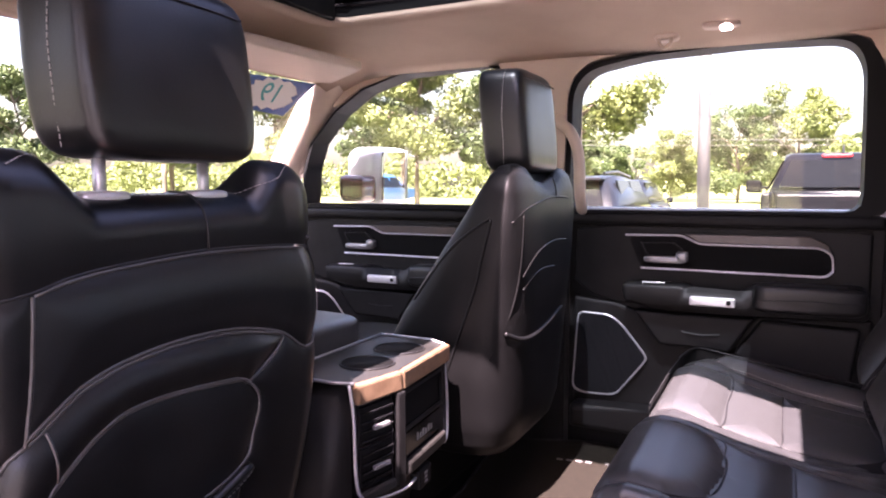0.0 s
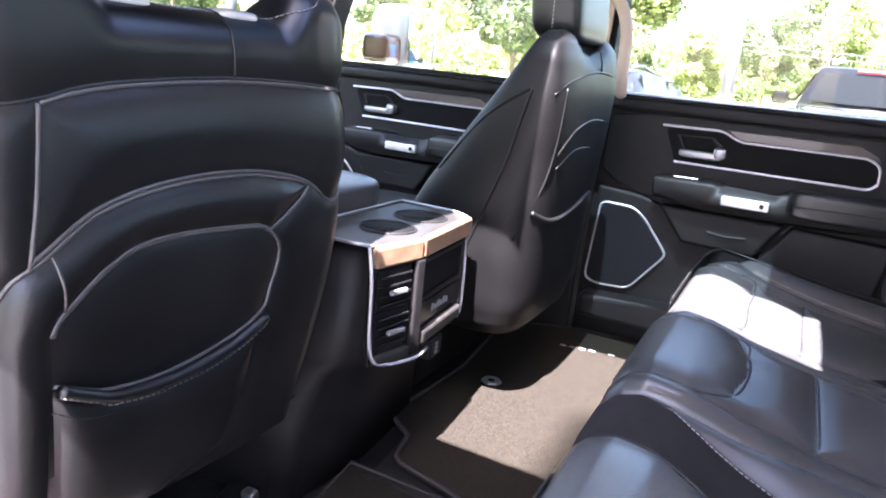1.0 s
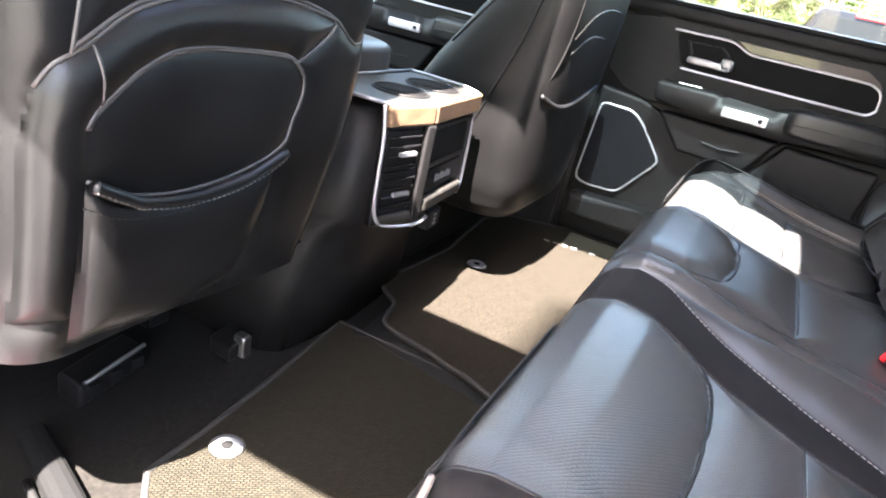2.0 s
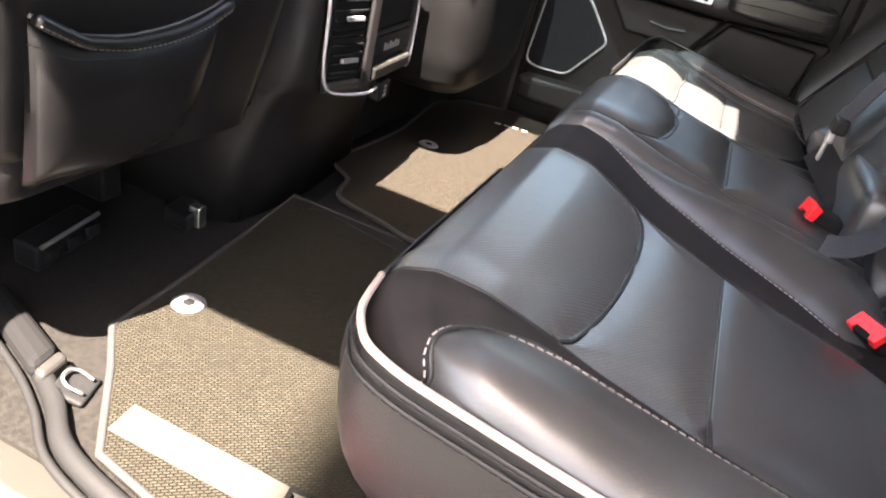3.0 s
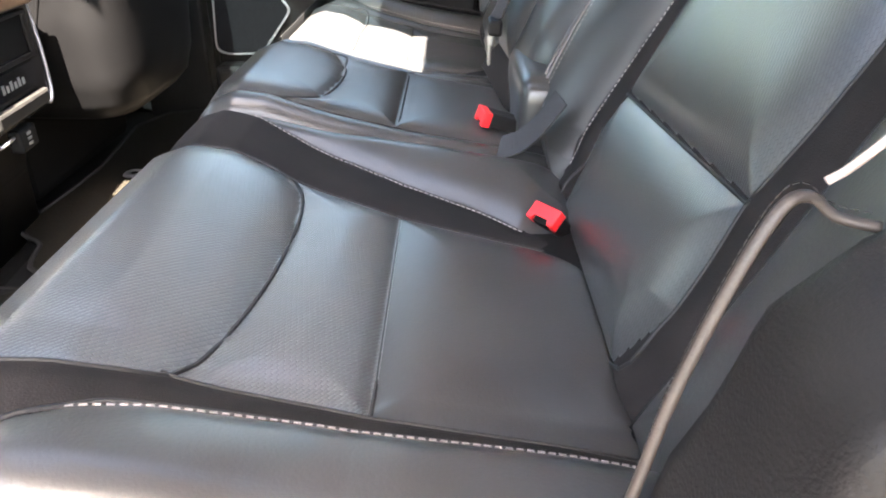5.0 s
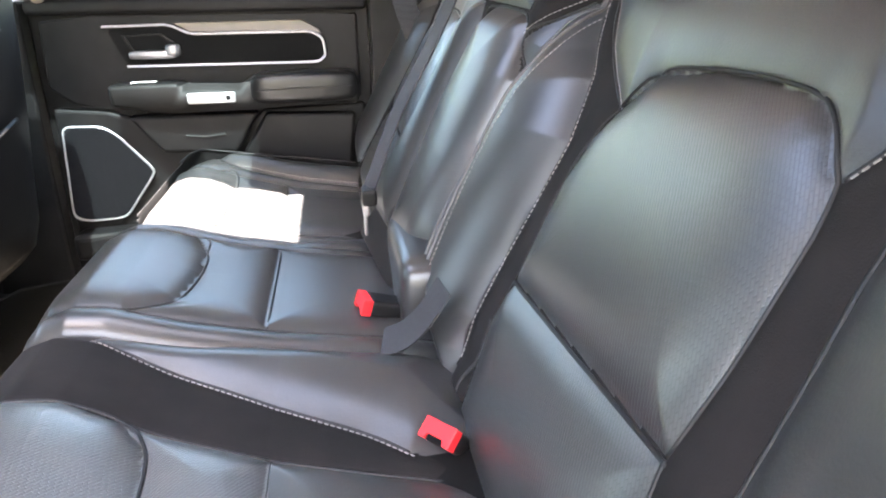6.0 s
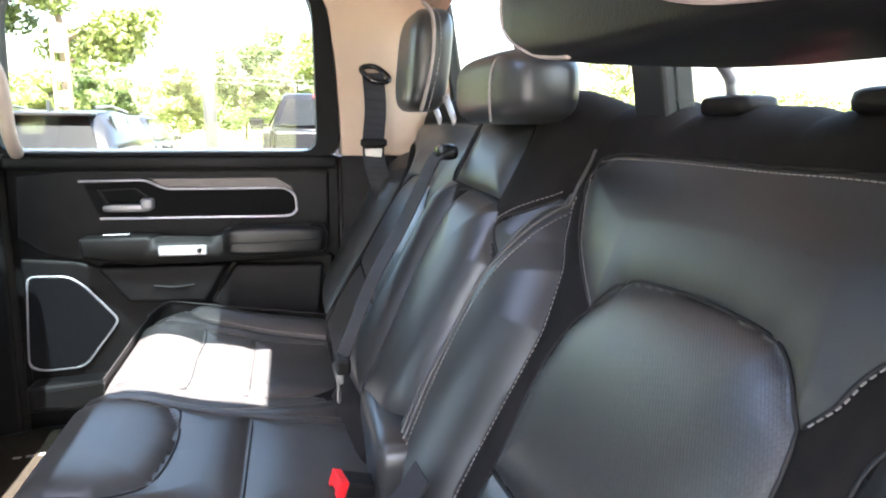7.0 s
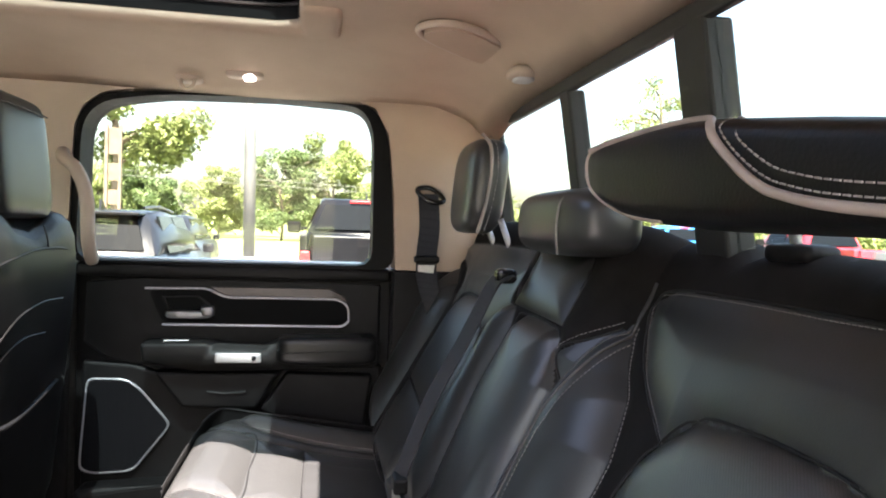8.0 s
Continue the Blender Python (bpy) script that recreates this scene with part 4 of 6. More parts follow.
part("piping", tube(smoothed([(-0.661, 0.252, 1.238), (-0.661, 0.243, 1.246), (-0.663, 0.218, 1.279), (-0.670, 0.175, 1.345), (-0.680, 0.15, 1.38)], 6), 0.0013, 10), PIPING, left_back, "pale piping of the side bolster", True)
up = [(0.076, 1.324), (0.088, 1.414), (0.235, 1.412), (0.226, 1.324)]
dn = [(0.067, 1.312), (0.085, 1.320), (0.17, 1.320), (0.193, 1.30), (0.192, 1.20), (0.168, 1.10), (0.15, 1.04), (-0.04, 1.04), (-0.03, 1.09), (0.012, 1.14), (0.033, 1.19), (0.038, 1.256)]
nb = [(0.012, 1.352), (0.035, 1.325), (0.058, 1.296), (0.030, 1.256), (0.025, 1.19), (0.0, 1.14), (-0.03, 1.10), (-0.06, 1.10), (-0.06, 1.352)]
fb = [(0.20, 1.30), (0.215, 1.322), (0.30, 1.322), (0.30, 1.04), (0.16, 1.04), (0.176, 1.10), (0.199, 1.20)]
mid_back, mcv = backrest(-0.010, 0.258, [("headrest_panel", wz(up), LEATHER, 0.010, 0.016, "smooth leather upper panel"), ("seat_panel", wz(dn), LEATHER, 0.022, 0.022, ""), ("bolster", wz(nb), LEATHER, 0.008, 0.02, ""), ("bolster", wz(fb), LEATHER, 0.018, 0.02, "")], ("border", SUEDE, ""), "narrow black leather middle backrest with folding armrest", [up, dn, nb[:6], fb[:2]], [[(0.014, 1.358), (0.038, 1.331), (0.062, 1.30)]], ahead=lambda x: 0.048 * np.clip((x + 0.005) / 0.07, 0, 1) ** 2 * (3 - 2 * np.clip((x + 0.005) / 0.07, 0, 1)) + 0.16 * np.clip(x - 0.06, 0, 0.2))
part("lumbar_pad", pillow(-0.05, 0.155, 0.195, 0.272, 0.95, 1.098, 7), LEATHER, mid_back, "leather roll at the foot of the backrest", True)
part("belt_guide", pillow(0.236, 0.268, 0.112, 0.146, 1.388, 1.412, 3, 16, 10), GLOSS, mid_back, "black belt guide")

# ---- rear headrests ----
def headrest(x0, x1, y0, y1, z0, z1, label, bend=None, power=4.5, posts=()):
    t = thing("headrest", label, "headrest", "rear headrests", at=((x0 + x1) / 2, (y0 + y1) / 2, z0))
    part("pad", pillow(x0, x1, y0, y1, z0, z1, power, 40, 24, bend), LEATHER, t, "", True)
    for a, b in posts:
        part("post", tube([a, b], 0.006, 10), CHROME, t, "chrome post", True)
    return t


tilt = lambda q: Vector((q.x - 0.05 * (q.z - 1.46), q.y - 0.08 * (q.z - 1.46), q.z))
h = headrest(0.478, 0.690, 0.070, 0.150, 1.462, 1.645, "upright black leather headrest with pale piping", tilt, 4.0, [((0.48, 0.04, 1.39), (0.48, 0.08, 1.49)), ((0.60, 0.04, 1.39), (0.60, 0.08, 1.49))])
arc = [(0.055, 1.470), (0.046, 1.53), (0.044, 1.59), (0.052, 1.635), (0.070, 1.654)]
part("piping", tube(smoothed([tilt(Vector((0.480 + 0.004 * (i in (0, 4)), a + 0.068, b - 0.008))) for i, (a, b) in enumerate(arc)], 5), 0.0036, 8), PIPING, h, "pale piping", True)
part("stitching", dashes(smoothed([tilt(Vector((0.4795 + 0.006 * (i in (0, 4)), a + 0.056, b - 0.008))) for i, (a, b) in enumerate(arc)], 8), 0.0085, 0.006, 0.001), THREAD, h)
h = headrest(-0.045, 0.225, 0.035, 0.135, 1.440, 1.524, "low black leather middle headrest", None, 3.6, [])
part("seam", tube(smoothed([(0.012, 0.133, 1.443), (0.012, 0.1356, 1.478), (0.012, 0.128, 1.510), (0.012, 0.09, 1.5245)], 5), 0.0016, 6), THREAD, h, "pale seam")

# The left headrest, folded forward over the seat: stations across x give its height, depth and tip
PADX = [-0.246, -0.249, -0.257, -0.275, -0.305, -0.348, -0.384, -0.41, -0.48, -0.53, -0.60, -0.63]
PADT = [1.533, 1.537, 1.539, 1.540, 1.540, 1.540, 1.539, 1.536, 1.526, 1.518, 1.508, 1.500]
PADB = [1.512, 1.504, 1.497, 1.489, 1.480, 1.475, 1.473, 1.472, 1.471, 1.471, 1.473, 1.480]
PADF = [0.200, 0.204, 0.205, 0.206, 0.206, 0.206, 0.206, 0.206, 0.206, 0.206, 0.204, 0.190]


def pad_at(x):
    q = [float(np.interp(-x, [-v for v in PADX], w)) for w in (PADT, PADB, PADF)]
    return (q[0] + q[1]) / 2, (q[0] - q[1]) / 2, (q[2] + 0.06) / 2, (q[2] - 0.06) / 2


def pad_face(x, z, lift=0.0):
    """A point on the front of the folded pad."""
    zc, hz, yc, hy = pad_at(x)
    b = min(abs(z - zc) / hz, 0.985)
    return Vector((x, yc + hy * (1 - b ** 6) ** (1 / 6) + lift, z))


h = thing("headrest", "black leather headrest folded forward, with pale piping", "headrest", "rear headrests", at=(-0.43, 0.125, 1.47))
pad = []
for q in smoothed([(x, 0, 0) for x in PADX], 4):
    zc, hz, yc, hy = pad_at(q.x)
    f = lambda w: math.copysign(abs(w) ** (1 / 3), w)
    pad.append([(q.x, yc + hy * f(math.cos(2 * math.pi * k / 36)), zc + hz * f(math.sin(2 * math.pi * k / 36))) for k in range(36)])
# The pad takes the darkened leather, standing for its shade.
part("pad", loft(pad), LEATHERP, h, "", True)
for x, bend in ((-0.190, -0.07), (-0.362, -0.03)):
    part("post", tube(smoothed([(x, -0.034, 1.43), (x, -0.026, 1.47), (x + 0.1 * bend, -0.015, 1.485), (x + 0.6 * bend, 0.03, 1.500), (x + bend, 0.085, 1.506)], 4), 0.0055, 10), CHROME, h, "chrome post", True)
    part("collar", pillow(x - 0.036, x + 0.030, -0.052, -0.008, 1.448, 1.467, 4, 20, 8), TRIM, h, "black post collar", True)


LINE = [(-0.256, 1.532), (-0.295, 1.5355), (-0.343, 1.5370), (-0.379, 1.5365), (-0.402, 1.535), (-0.416, 1.530), (-0.426, 1.522), (-0.440, 1.511), (-0.456, 1.500), (-0.472, 1.492), (-0.487, 1.488), (-0.505, 1.4845), (-0.530, 1.4815), (-0.562, 1.479), (-0.605, 1.478)]
part("piping", tube(smoothed([pad_face(a, b, 0.0008) for a, b in LINE], 6), 0.0026, 8), PIPING, h, "pale piping in a long curve", True)
part("piping", tube(smoothed([pad_face(a, b) for a, b in ((-0.256, 1.531), (-0.249, 1.525), (-0.251, 1.512), (-0.262, 1.5005), (-0.284, 1.490), (-0.315, 1.482), (-0.36, 1.478))], 6), 0.0017, 8), PIPING, h, "thin piping round the tip", True)
for k in (0.005, 0.011):
    row = [(a - 0.6 * k, b + 0.85 * k) for a, b in LINE[5:]]
    part("stitching", dashes(smoothed([pad_face(a, min(b, pad_at(a)[0] + 0.95 * pad_at(a)[1]), 0.0008) for a, b in row], 8), 0.0055, 0.0036, 0.0006), THREAD, h, "row of pale stitches")
part("button", revolve([(0.0, 0.005), (0.004, 0.005), (0.0052, 0.0035), (0.0056, 0.002), (0.0075, 0.0025), (0.009, 0.001), (0.009, -0.01)], (-0.553, 0.204, 1.498), 28, "y"), GLOSS, h, "round black release button", True)

# ---- belts and buckles ----
def buckle(x, y, z, tip, yaw, label):
    t = thing("belt_buckle", label, "belt buckle", "rear belt buckles", at=(x, y, z))
    m = pose(x, y, z, tip, 0, yaw) @ Matrix.Scale(0.78, 4)
    bodybm, red, hook = box(-0.022, 0.022, -0.012, 0.012, -0.075, -0.004, 0.006, 3), prism([(-0.022, -0.012), (0.022, -0.012), (0.022, 0.012), (0.012, 0.012), (0.012, 0.004), (-0.012, 0.004), (-0.012, 0.012), (-0.022, 0.012)], "z", -0.008, 0.006, 0.0015), box(-0.012, 0.012, -0.004, 0.012, -0.012, 0.0015)
    for b in (bodybm, red, hook):
        bmesh.ops.transform(b, matrix=m, verts=b.verts)
    part("body", bodybm, TRIM, t)
    part("release_button", red, REDB, t, "red release button")
    part("slot", hook, DARK, t)
    return t


buckle(-0.238, 0.258, 1.018, -42, 40, "black belt buckle with red release button between seats")
buckle(-0.020, 0.311, 1.045, -72, 12, "black belt buckle with red release button on the middle seat")
b = thing("seat_belt", "grey shoulder belt hanging from the rear pillar", "seat belt", "rear seat belts", at=(0.75, 0.17, 1.53))
part("webbing", ribbon(smoothed([(0.752, 0.176, 1.545), (0.745, 0.172, 1.47), (0.735, 0.178, 1.40), (0.72, 0.17, 1.33), (0.70, 0.10, 1.15)], 5), (0, 1, 0.1), 0.046, 0.002), BELT, b)
part("loop", tube(smoothed([(0.772, 0.198, 1.556), (0.752, 0.192, 1.540), (0.745, 0.172, 1.528), (0.745, 0.146, 1.528), (0.757, 0.144, 1.540), (0.775, 0.17, 1.560)], 4, True), 0.006, 8, True), GLOSS, b, "black belt guide loop", True)
part("stopper", box(0.722, 0.742, 0.150, 0.206, 1.392, 1.408, 0.005, 3), TRIM, b)
part("tongue", prism([(0.165, 1.345), (0.195, 1.345), (0.198, 1.388), (0.160, 1.388)], "x", 0.727, 0.731, 0.001), STEEL, b, "bright metal tongue")
b = thing("seat_belt", "grey middle belt drawn across the backrest", "seat belt", "rear seat belts", at=(0.12, 0.06, 1.41))
part("webbing", ribbon(smoothed([(0.25, 0.122, 1.405), (0.25, 0.146, 1.391), (0.245, 0.174, 1.338), (0.235, 0.199, 1.293), (0.215, 0.244, 1.219), (0.188, 0.281, 1.140), (0.180, 0.290, 1.122)], 5), (1, 0.2, 0.1), 0.040, 0.002), BELT, b)
part("tongue", join(box(0.160, 0.182, 0.290, 0.300, 1.088, 1.106, 0.003), box(0.164, 0.178, 0.294, 0.299, 1.060, 1.092, 0.002)), STEEL, b, "bright metal tongue")
part("clasp", box(0.158, 0.196, 0.280, 0.300, 1.102, 1.124, 0.004), TRIM, b)
part("webbing", ribbon(smoothed([(-0.105, 0.232, 1.095), (-0.105, 0.252, 1.065), (-0.100, 0.272, 1.043), (-0.09, 0.295, 1.03)], 5), (1, 0.1, 0.2), 0.040, 0.002), BELT, b)

# ---- front seats ----
SEATZ = [0.935, 0.955, 1.00, 1.10, 1.20, 1.30, 1.38, 1.43, 1.455, 1.470, 1.476]
SEATL = [0.262, 0.245, 0.228, 0.216, 0.210, 0.206, 0.208, 0.216, 0.230, 0.256, 0.30]
SEATR = [0.575, 0.590, 0.600, 0.606, 0.610, 0.610, 0.608, 0.600, 0.588, 0.566, 0.53]
SEATB = [0.892, 0.874, 0.862, 0.854, 0.846, 0.840, 0.838, 0.843, 0.850, 0.860, 0.872]
SEATF = [1.16, 1.16, 1.16, 1.145, 1.085, 1.012, 0.953, 0.920, 0.905, 0.895, 0.886]


def seat_ring(z):
    """Centre and half sizes of the passenger backrest at a height."""
    a, b, c, d = (float(np.interp(z, SEATZ, w)) for w in (SEATL, SEATR, SEATB, SEATF))
    return (a + b) / 2, (b - a) / 2, (c + d) / 2, (d - c) / 2


def on_back(x, z, lift=0.001):
    xc, hx, yc, hy = seat_ring(z)
    u = min(abs(x - xc) / hx, 0.995)
    return Vector((x, yc - hy * (1 - u ** 5) ** 0.2 - lift, z))


def on_side(y, z, lift=0.001):
    xc, hx, yc, hy = seat_ring(z)
    u = min(abs(y - yc) / hy, 0.995)
    return Vector((xc - hx * (1 - u ** 5) ** 0.2 - lift, y, z))


def passenger_back(t):
    """The passenger backrest: one smooth padded form with its seams and pocket."""
    rows = []
    f = lambda w: math.copysign(abs(w) ** 0.4, w)
    for q in smoothed([(z, 0, 0) for z in SEATZ], 4):
        xc, hx, yc, hy = seat_ring(q.x)
        row = []
        for k in range(72):
            a = 2 * math.pi * k / 72
            x, y = xc + hx * f(math.cos(a)), yc + hy * f(math.sin(a))
            scoop = 0.030 * math.exp(-((x - 0.405) / 0.075) ** 4) * min(max((q.x - 1.40) / 0.06, 0), 1)
            row.append((x, y, q.x - scoop))
        rows.append(row)
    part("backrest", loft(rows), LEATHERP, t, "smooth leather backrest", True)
    for line in ([(0.885, 1.380), (0.920, 1.358), (0.958, 1.328), (1.0, 1.28), (1.040, 1.228)], [(0.884, 1.378), (0.898, 1.32), (0.914, 1.256), (0.948, 1.164), (0.98, 1.08)]):
        part("seam", tube(smoothed([on_side(a, b, 0.0) for a, b in line], 6), 0.0026, 8), LEATHERP, t, "", True)
    part("stitching", dashes(smoothed([on_side(a, b, 0.001) for a, b in ((0.93, 1.40), (0.97, 1.352), (1.03, 1.282), (1.075, 1.21))], 8), 0.0065, 0.0045, 0.0007), THREAD, t)
    part("seam", tube(smoothed([on_back(a, b, 0.0) for a, b in ((0.222, 1.372), (0.26, 1.392), (0.31, 1.402), (0.40, 1.413), (0.50, 1.412), (0.59, 1.400))], 6), 0.0022, 8), LEATHERP, t, "", True)
    part("seam", tube(smoothed([on_back(a, b, 0.0) for a, b in ((0.255, 1.385), (0.252, 1.30), (0.24, 1.22), (0.222, 1.13))], 6), 0.0018, 8), LEATHERP, t, "", True)
    part("seam", tube(smoothed([on_back(0.44, b, 0.0) for b in (1.412, 1.43, 1.45)], 5), 0.0016, 6), LEATHERP, t, "", True)
    for arc in ([(0.262, 1.275), (0.30, 1.302), (0.345, 1.319), (0.42, 1.329), (0.50, 1.326)], [(0.268, 1.252), (0.31, 1.272), (0.36, 1.281), (0.43, 1.278)]):
        part("seam", tube(smoothed([on_back(a, b, 0.0) for a, b in arc], 6), 0.0020, 8), LEATHERP, t, "ridge round the map pocket", True)
    mouth = smoothed([on_back(a, b, 0.001) for a, b in ((0.232, 1.178), (0.27, 1.163), (0.32, 1.158), (0.39, 1.164), (0.50, 1.185))], 6)
    part("pocket_edge", tube(mouth, 0.0045, 10), LEATHERP, t, "rolled pocket edge", True)


def front_seat(cx, y0, s, label):
    """A front seat seen from behind; drawn for the driver's seat, s = -1 mirrors it."""
    t = thing("front_seat", label, "car seat", "front seats", at=(cx, y0 + 0.2, 0.765))
    m = lambda pts: [(cx + s * (a + 0.375), b) for a, b in pts]
    if s > 0:
        top = lambda x: 1.420 + 0.038 * np.clip((np.abs(x - cx) - 0.095) / 0.05, 0, 1) ** 2 * (3 - 2 * np.clip((np.abs(x - cx) - 0.095) / 0.05, 0, 1)) - 0.03 * np.clip((np.abs(x - cx) - 0.175) / 0.05, 0, 1) ** 2

        def surf(u, v):
            u, v = np.asarray(u, float), np.asarray(v, float)
            narrow = 1 - 0.34 * np.clip((1.30 - v) / 0.30, 0, 1) ** 1.5 * (u - cx > 0)
            along, deep = roll(u - cx, 0.165, 0.05)
            tp = top(cx + along)
            w = np.minimum(v, tp - 0.03)
            a = np.clip((v - tp + 0.03) / 0.03, 0, math.pi / 2)
            rest = np.maximum(v - tp + 0.03 - 0.03 * math.pi / 2, 0)
            z = np.where(v < tp - 0.03, v, tp - 0.03 + 0.03 * np.sin(a))
            over = np.where(v < tp - 0.03, 0, 0.03 * (1 - np.cos(a))) + rest
            front = y0 + 0.060 + np.maximum(1.455 - z, 0) * 0.58
            y = np.minimum(y0 + 0.015 * ((v - 1.2) / 0.2) ** 2 + deep + over, front)
            return np.stack([cx + along * narrow, y, z], -1)

        P = {
            "band": [(-0.70, 1.335), (-0.60, 1.343), (-0.534, 1.353), (-0.507, 1.36), (-0.46, 1.366), (-0.359, 1.371), (-0.246, 1.368), (-0.163, 1.36), (-0.05, 1.35), (-0.05, 1.55), (-0.70, 1.55)],
            "upper": [(-0.534, 1.350), (-0.507, 1.357), (-0.46, 1.363), (-0.359, 1.368), (-0.246, 1.365), (-0.163, 1.357), (-0.12, 1.33), (-0.16, 1.26), (-0.206, 1.242), (-0.246, 1.266), (-0.294, 1.280), (-0.342, 1.287), (-0.404, 1.288), (-0.462, 1.282), (-0.504, 1.270), (-0.543, 1.246), (-0.551, 1.240)],
            "arc": [(-0.575, 1.212), (-0.563, 1.229), (-0.543, 1.241), (-0.504, 1.266), (-0.462, 1.278), (-0.404, 1.284), (-0.342, 1.283), (-0.294, 1.276), (-0.248, 1.262), (-0.304, 1.226), (-0.325, 1.233), (-0.41, 1.240), (-0.463, 1.238), (-0.499, 1.222), (-0.533, 1.195), (-0.541, 1.182), (-0.545, 1.02), (-0.59, 1.02), (-0.585, 1.18)],
            "well": [(-0.539, 1.182), (-0.533, 1.193), (-0.499, 1.22), (-0.463, 1.236), (-0.41, 1.238), (-0.325, 1.231), (-0.306, 1.224), (-0.288, 1.202), (-0.297, 1.166), (-0.311, 1.138), (-0.368, 1.122), (-0.436, 1.115), (-0.493, 1.121), (-0.517, 1.131), (-0.540, 1.142)],
            "pocket": [(-0.541, 1.139), (-0.517, 1.127), (-0.493, 1.117), (-0.436, 1.111), (-0.368, 1.118), (-0.313, 1.134), (-0.319, 1.084), (-0.331, 1.04), (-0.36, 1.00), (-0.44, 0.985), (-0.545, 0.995)],
        }
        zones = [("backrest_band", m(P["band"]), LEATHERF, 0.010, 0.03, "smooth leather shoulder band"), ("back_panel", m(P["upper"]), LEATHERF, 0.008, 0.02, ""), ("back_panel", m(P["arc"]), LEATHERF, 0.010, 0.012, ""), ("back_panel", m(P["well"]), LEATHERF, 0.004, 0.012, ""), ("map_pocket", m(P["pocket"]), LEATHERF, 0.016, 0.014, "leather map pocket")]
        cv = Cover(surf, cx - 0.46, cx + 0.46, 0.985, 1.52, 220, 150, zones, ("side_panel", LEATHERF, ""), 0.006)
        cv.flip = 1
        cv.build(t)
        for key, n in (("upper", 3), ("arc", 3), ("well", 3)):
            cv.seam(m([p for p in (P[key][:-3] if key == "arc" else P[key])]), t, 0.0020, RIDGE, n)
        cv.seam(m(P["band"][1:9]), t, 0.0016)
        cv.seam(m([(-0.350, 1.372), (-0.352, 1.395), (-0.349, 1.418), (-0.349, 1.45)]), t, 0.0016)
        for line in ([(0.185, 1.375), (0.221, 1.302), (0.262, 1.202), (0.28, 1.12)], [(0.20, 1.372), (0.2535, 1.33), (0.3135, 1.248), (0.3685, 1.188), (0.40, 1.15)]):
            cv.seam([(cx + s * a, b) for a, b in line], t, 0.0020)
        cv.stitches([(cx + s * a, b) for a, b in ((0.30, 1.39), (0.345, 1.335), (0.405, 1.235), (0.43, 1.19))], t)
        cv.seam(m([(-0.536, 1.350), (-0.543, 1.29), (-0.552, 1.236)]), t, 0.002, RIDGE)
        cv.seam(m([(-0.537, 1.243), (-0.530, 1.20)]), t, 0.0014, RIDGE)
        mouth = m([(-0.541, 1.142), (-0.517, 1.129), (-0.493, 1.119), (-0.436, 1.113), (-0.368, 1.120), (-0.311, 1.137)])
        part("pocket_edge", tube(cv.line(mouth, 0.010), 0.0055, 8), LEATHERF, t, "rolled pocket edge", True)
        cv.stitches([(a, b - 0.004) for a, b in mouth], t, STEEL, h=0.014)
        cv.stitches(m([(-0.542, 1.120), (-0.504, 1.106), (-0.44, 1.098)]), t, SEAM)
        cv.stitches(m([(-0.54, 1.448), (-0.50, 1.463), (-0.478, 1.452), (-0.455, 1.432), (-0.43, 1.428), (-0.30, 1.427), (-0.25, 1.434), (-0.215, 1.450), (-0.19, 1.462)]), t)
    else:
        passenger_back(t)
    # body behind the cover, cushion, base
    if s > 0:
        part("backrest_core", box(cx - 0.19, cx + 0.19, y0 + 0.055, y0 + 0.14, 1.00, 1.385, 0.03, 3), DARK, t)
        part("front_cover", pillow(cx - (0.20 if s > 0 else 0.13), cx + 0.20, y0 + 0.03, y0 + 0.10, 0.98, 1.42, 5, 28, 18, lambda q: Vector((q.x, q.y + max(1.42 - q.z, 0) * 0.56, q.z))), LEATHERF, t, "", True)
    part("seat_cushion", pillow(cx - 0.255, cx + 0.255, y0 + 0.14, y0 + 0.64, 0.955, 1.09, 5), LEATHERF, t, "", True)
    part("base", box(cx - 0.20, cx + 0.20, y0 + (0.30 if s > 0 else 0.20), y0 + 0.55, 0.79, 0.97, 0.02), DARK, t)
    if s > 0:
        part("valance", prism([(y0 + 0.012, 1.005), (y0 + 0.03, 1.01), (y0 + 0.14, 0.93), (y0 + 0.12, 0.92)], "x", cx - 0.10, cx + 0.14, 0.004), CARPET, t, "dark fabric flap under the backrest")
    for dx in (-0.16, 0.16):
        part("rail", box(cx + dx - 0.02, cx + dx + 0.02, y0 + 0.26, y0 + 0.62, 0.765, 0.83, 0.006), TRIM, t, "seat rail on the floor")
    # headrest on two posts
    hz0, hz1 = 1.460, (1.632 if s > 0 else 1.652)
    wide = 0.098
    mx = cx - 0.003
    lean = lambda q: Vector((mx + (q.x - mx) * (1 + 0.05 * math.sin((q.z - hz0) / (hz1 - hz0) * math.pi)) * (1 + 0.07 * min(max((q.y - y0) / 0.06, 0), 1)), q.y + 0.10 * (q.z - hz0), q.z))
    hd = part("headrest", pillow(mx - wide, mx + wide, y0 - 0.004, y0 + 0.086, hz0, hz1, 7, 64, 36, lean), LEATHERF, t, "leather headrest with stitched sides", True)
    for k in (-0.070, 0.054):
        part("post", tube([(cx + k, y0 + 0.045, 1.40), (cx + k, y0 + 0.045, 1.475)], 0.006, 12), CHROME, hd, "chrome post", True)
        part("collar", pillow(cx + k - 0.026, cx + k + 0.026, y0 + 0.03, y0 + 0.06, 1.420, 1.432, 4, 20, 8), SILVER, hd, "", True)
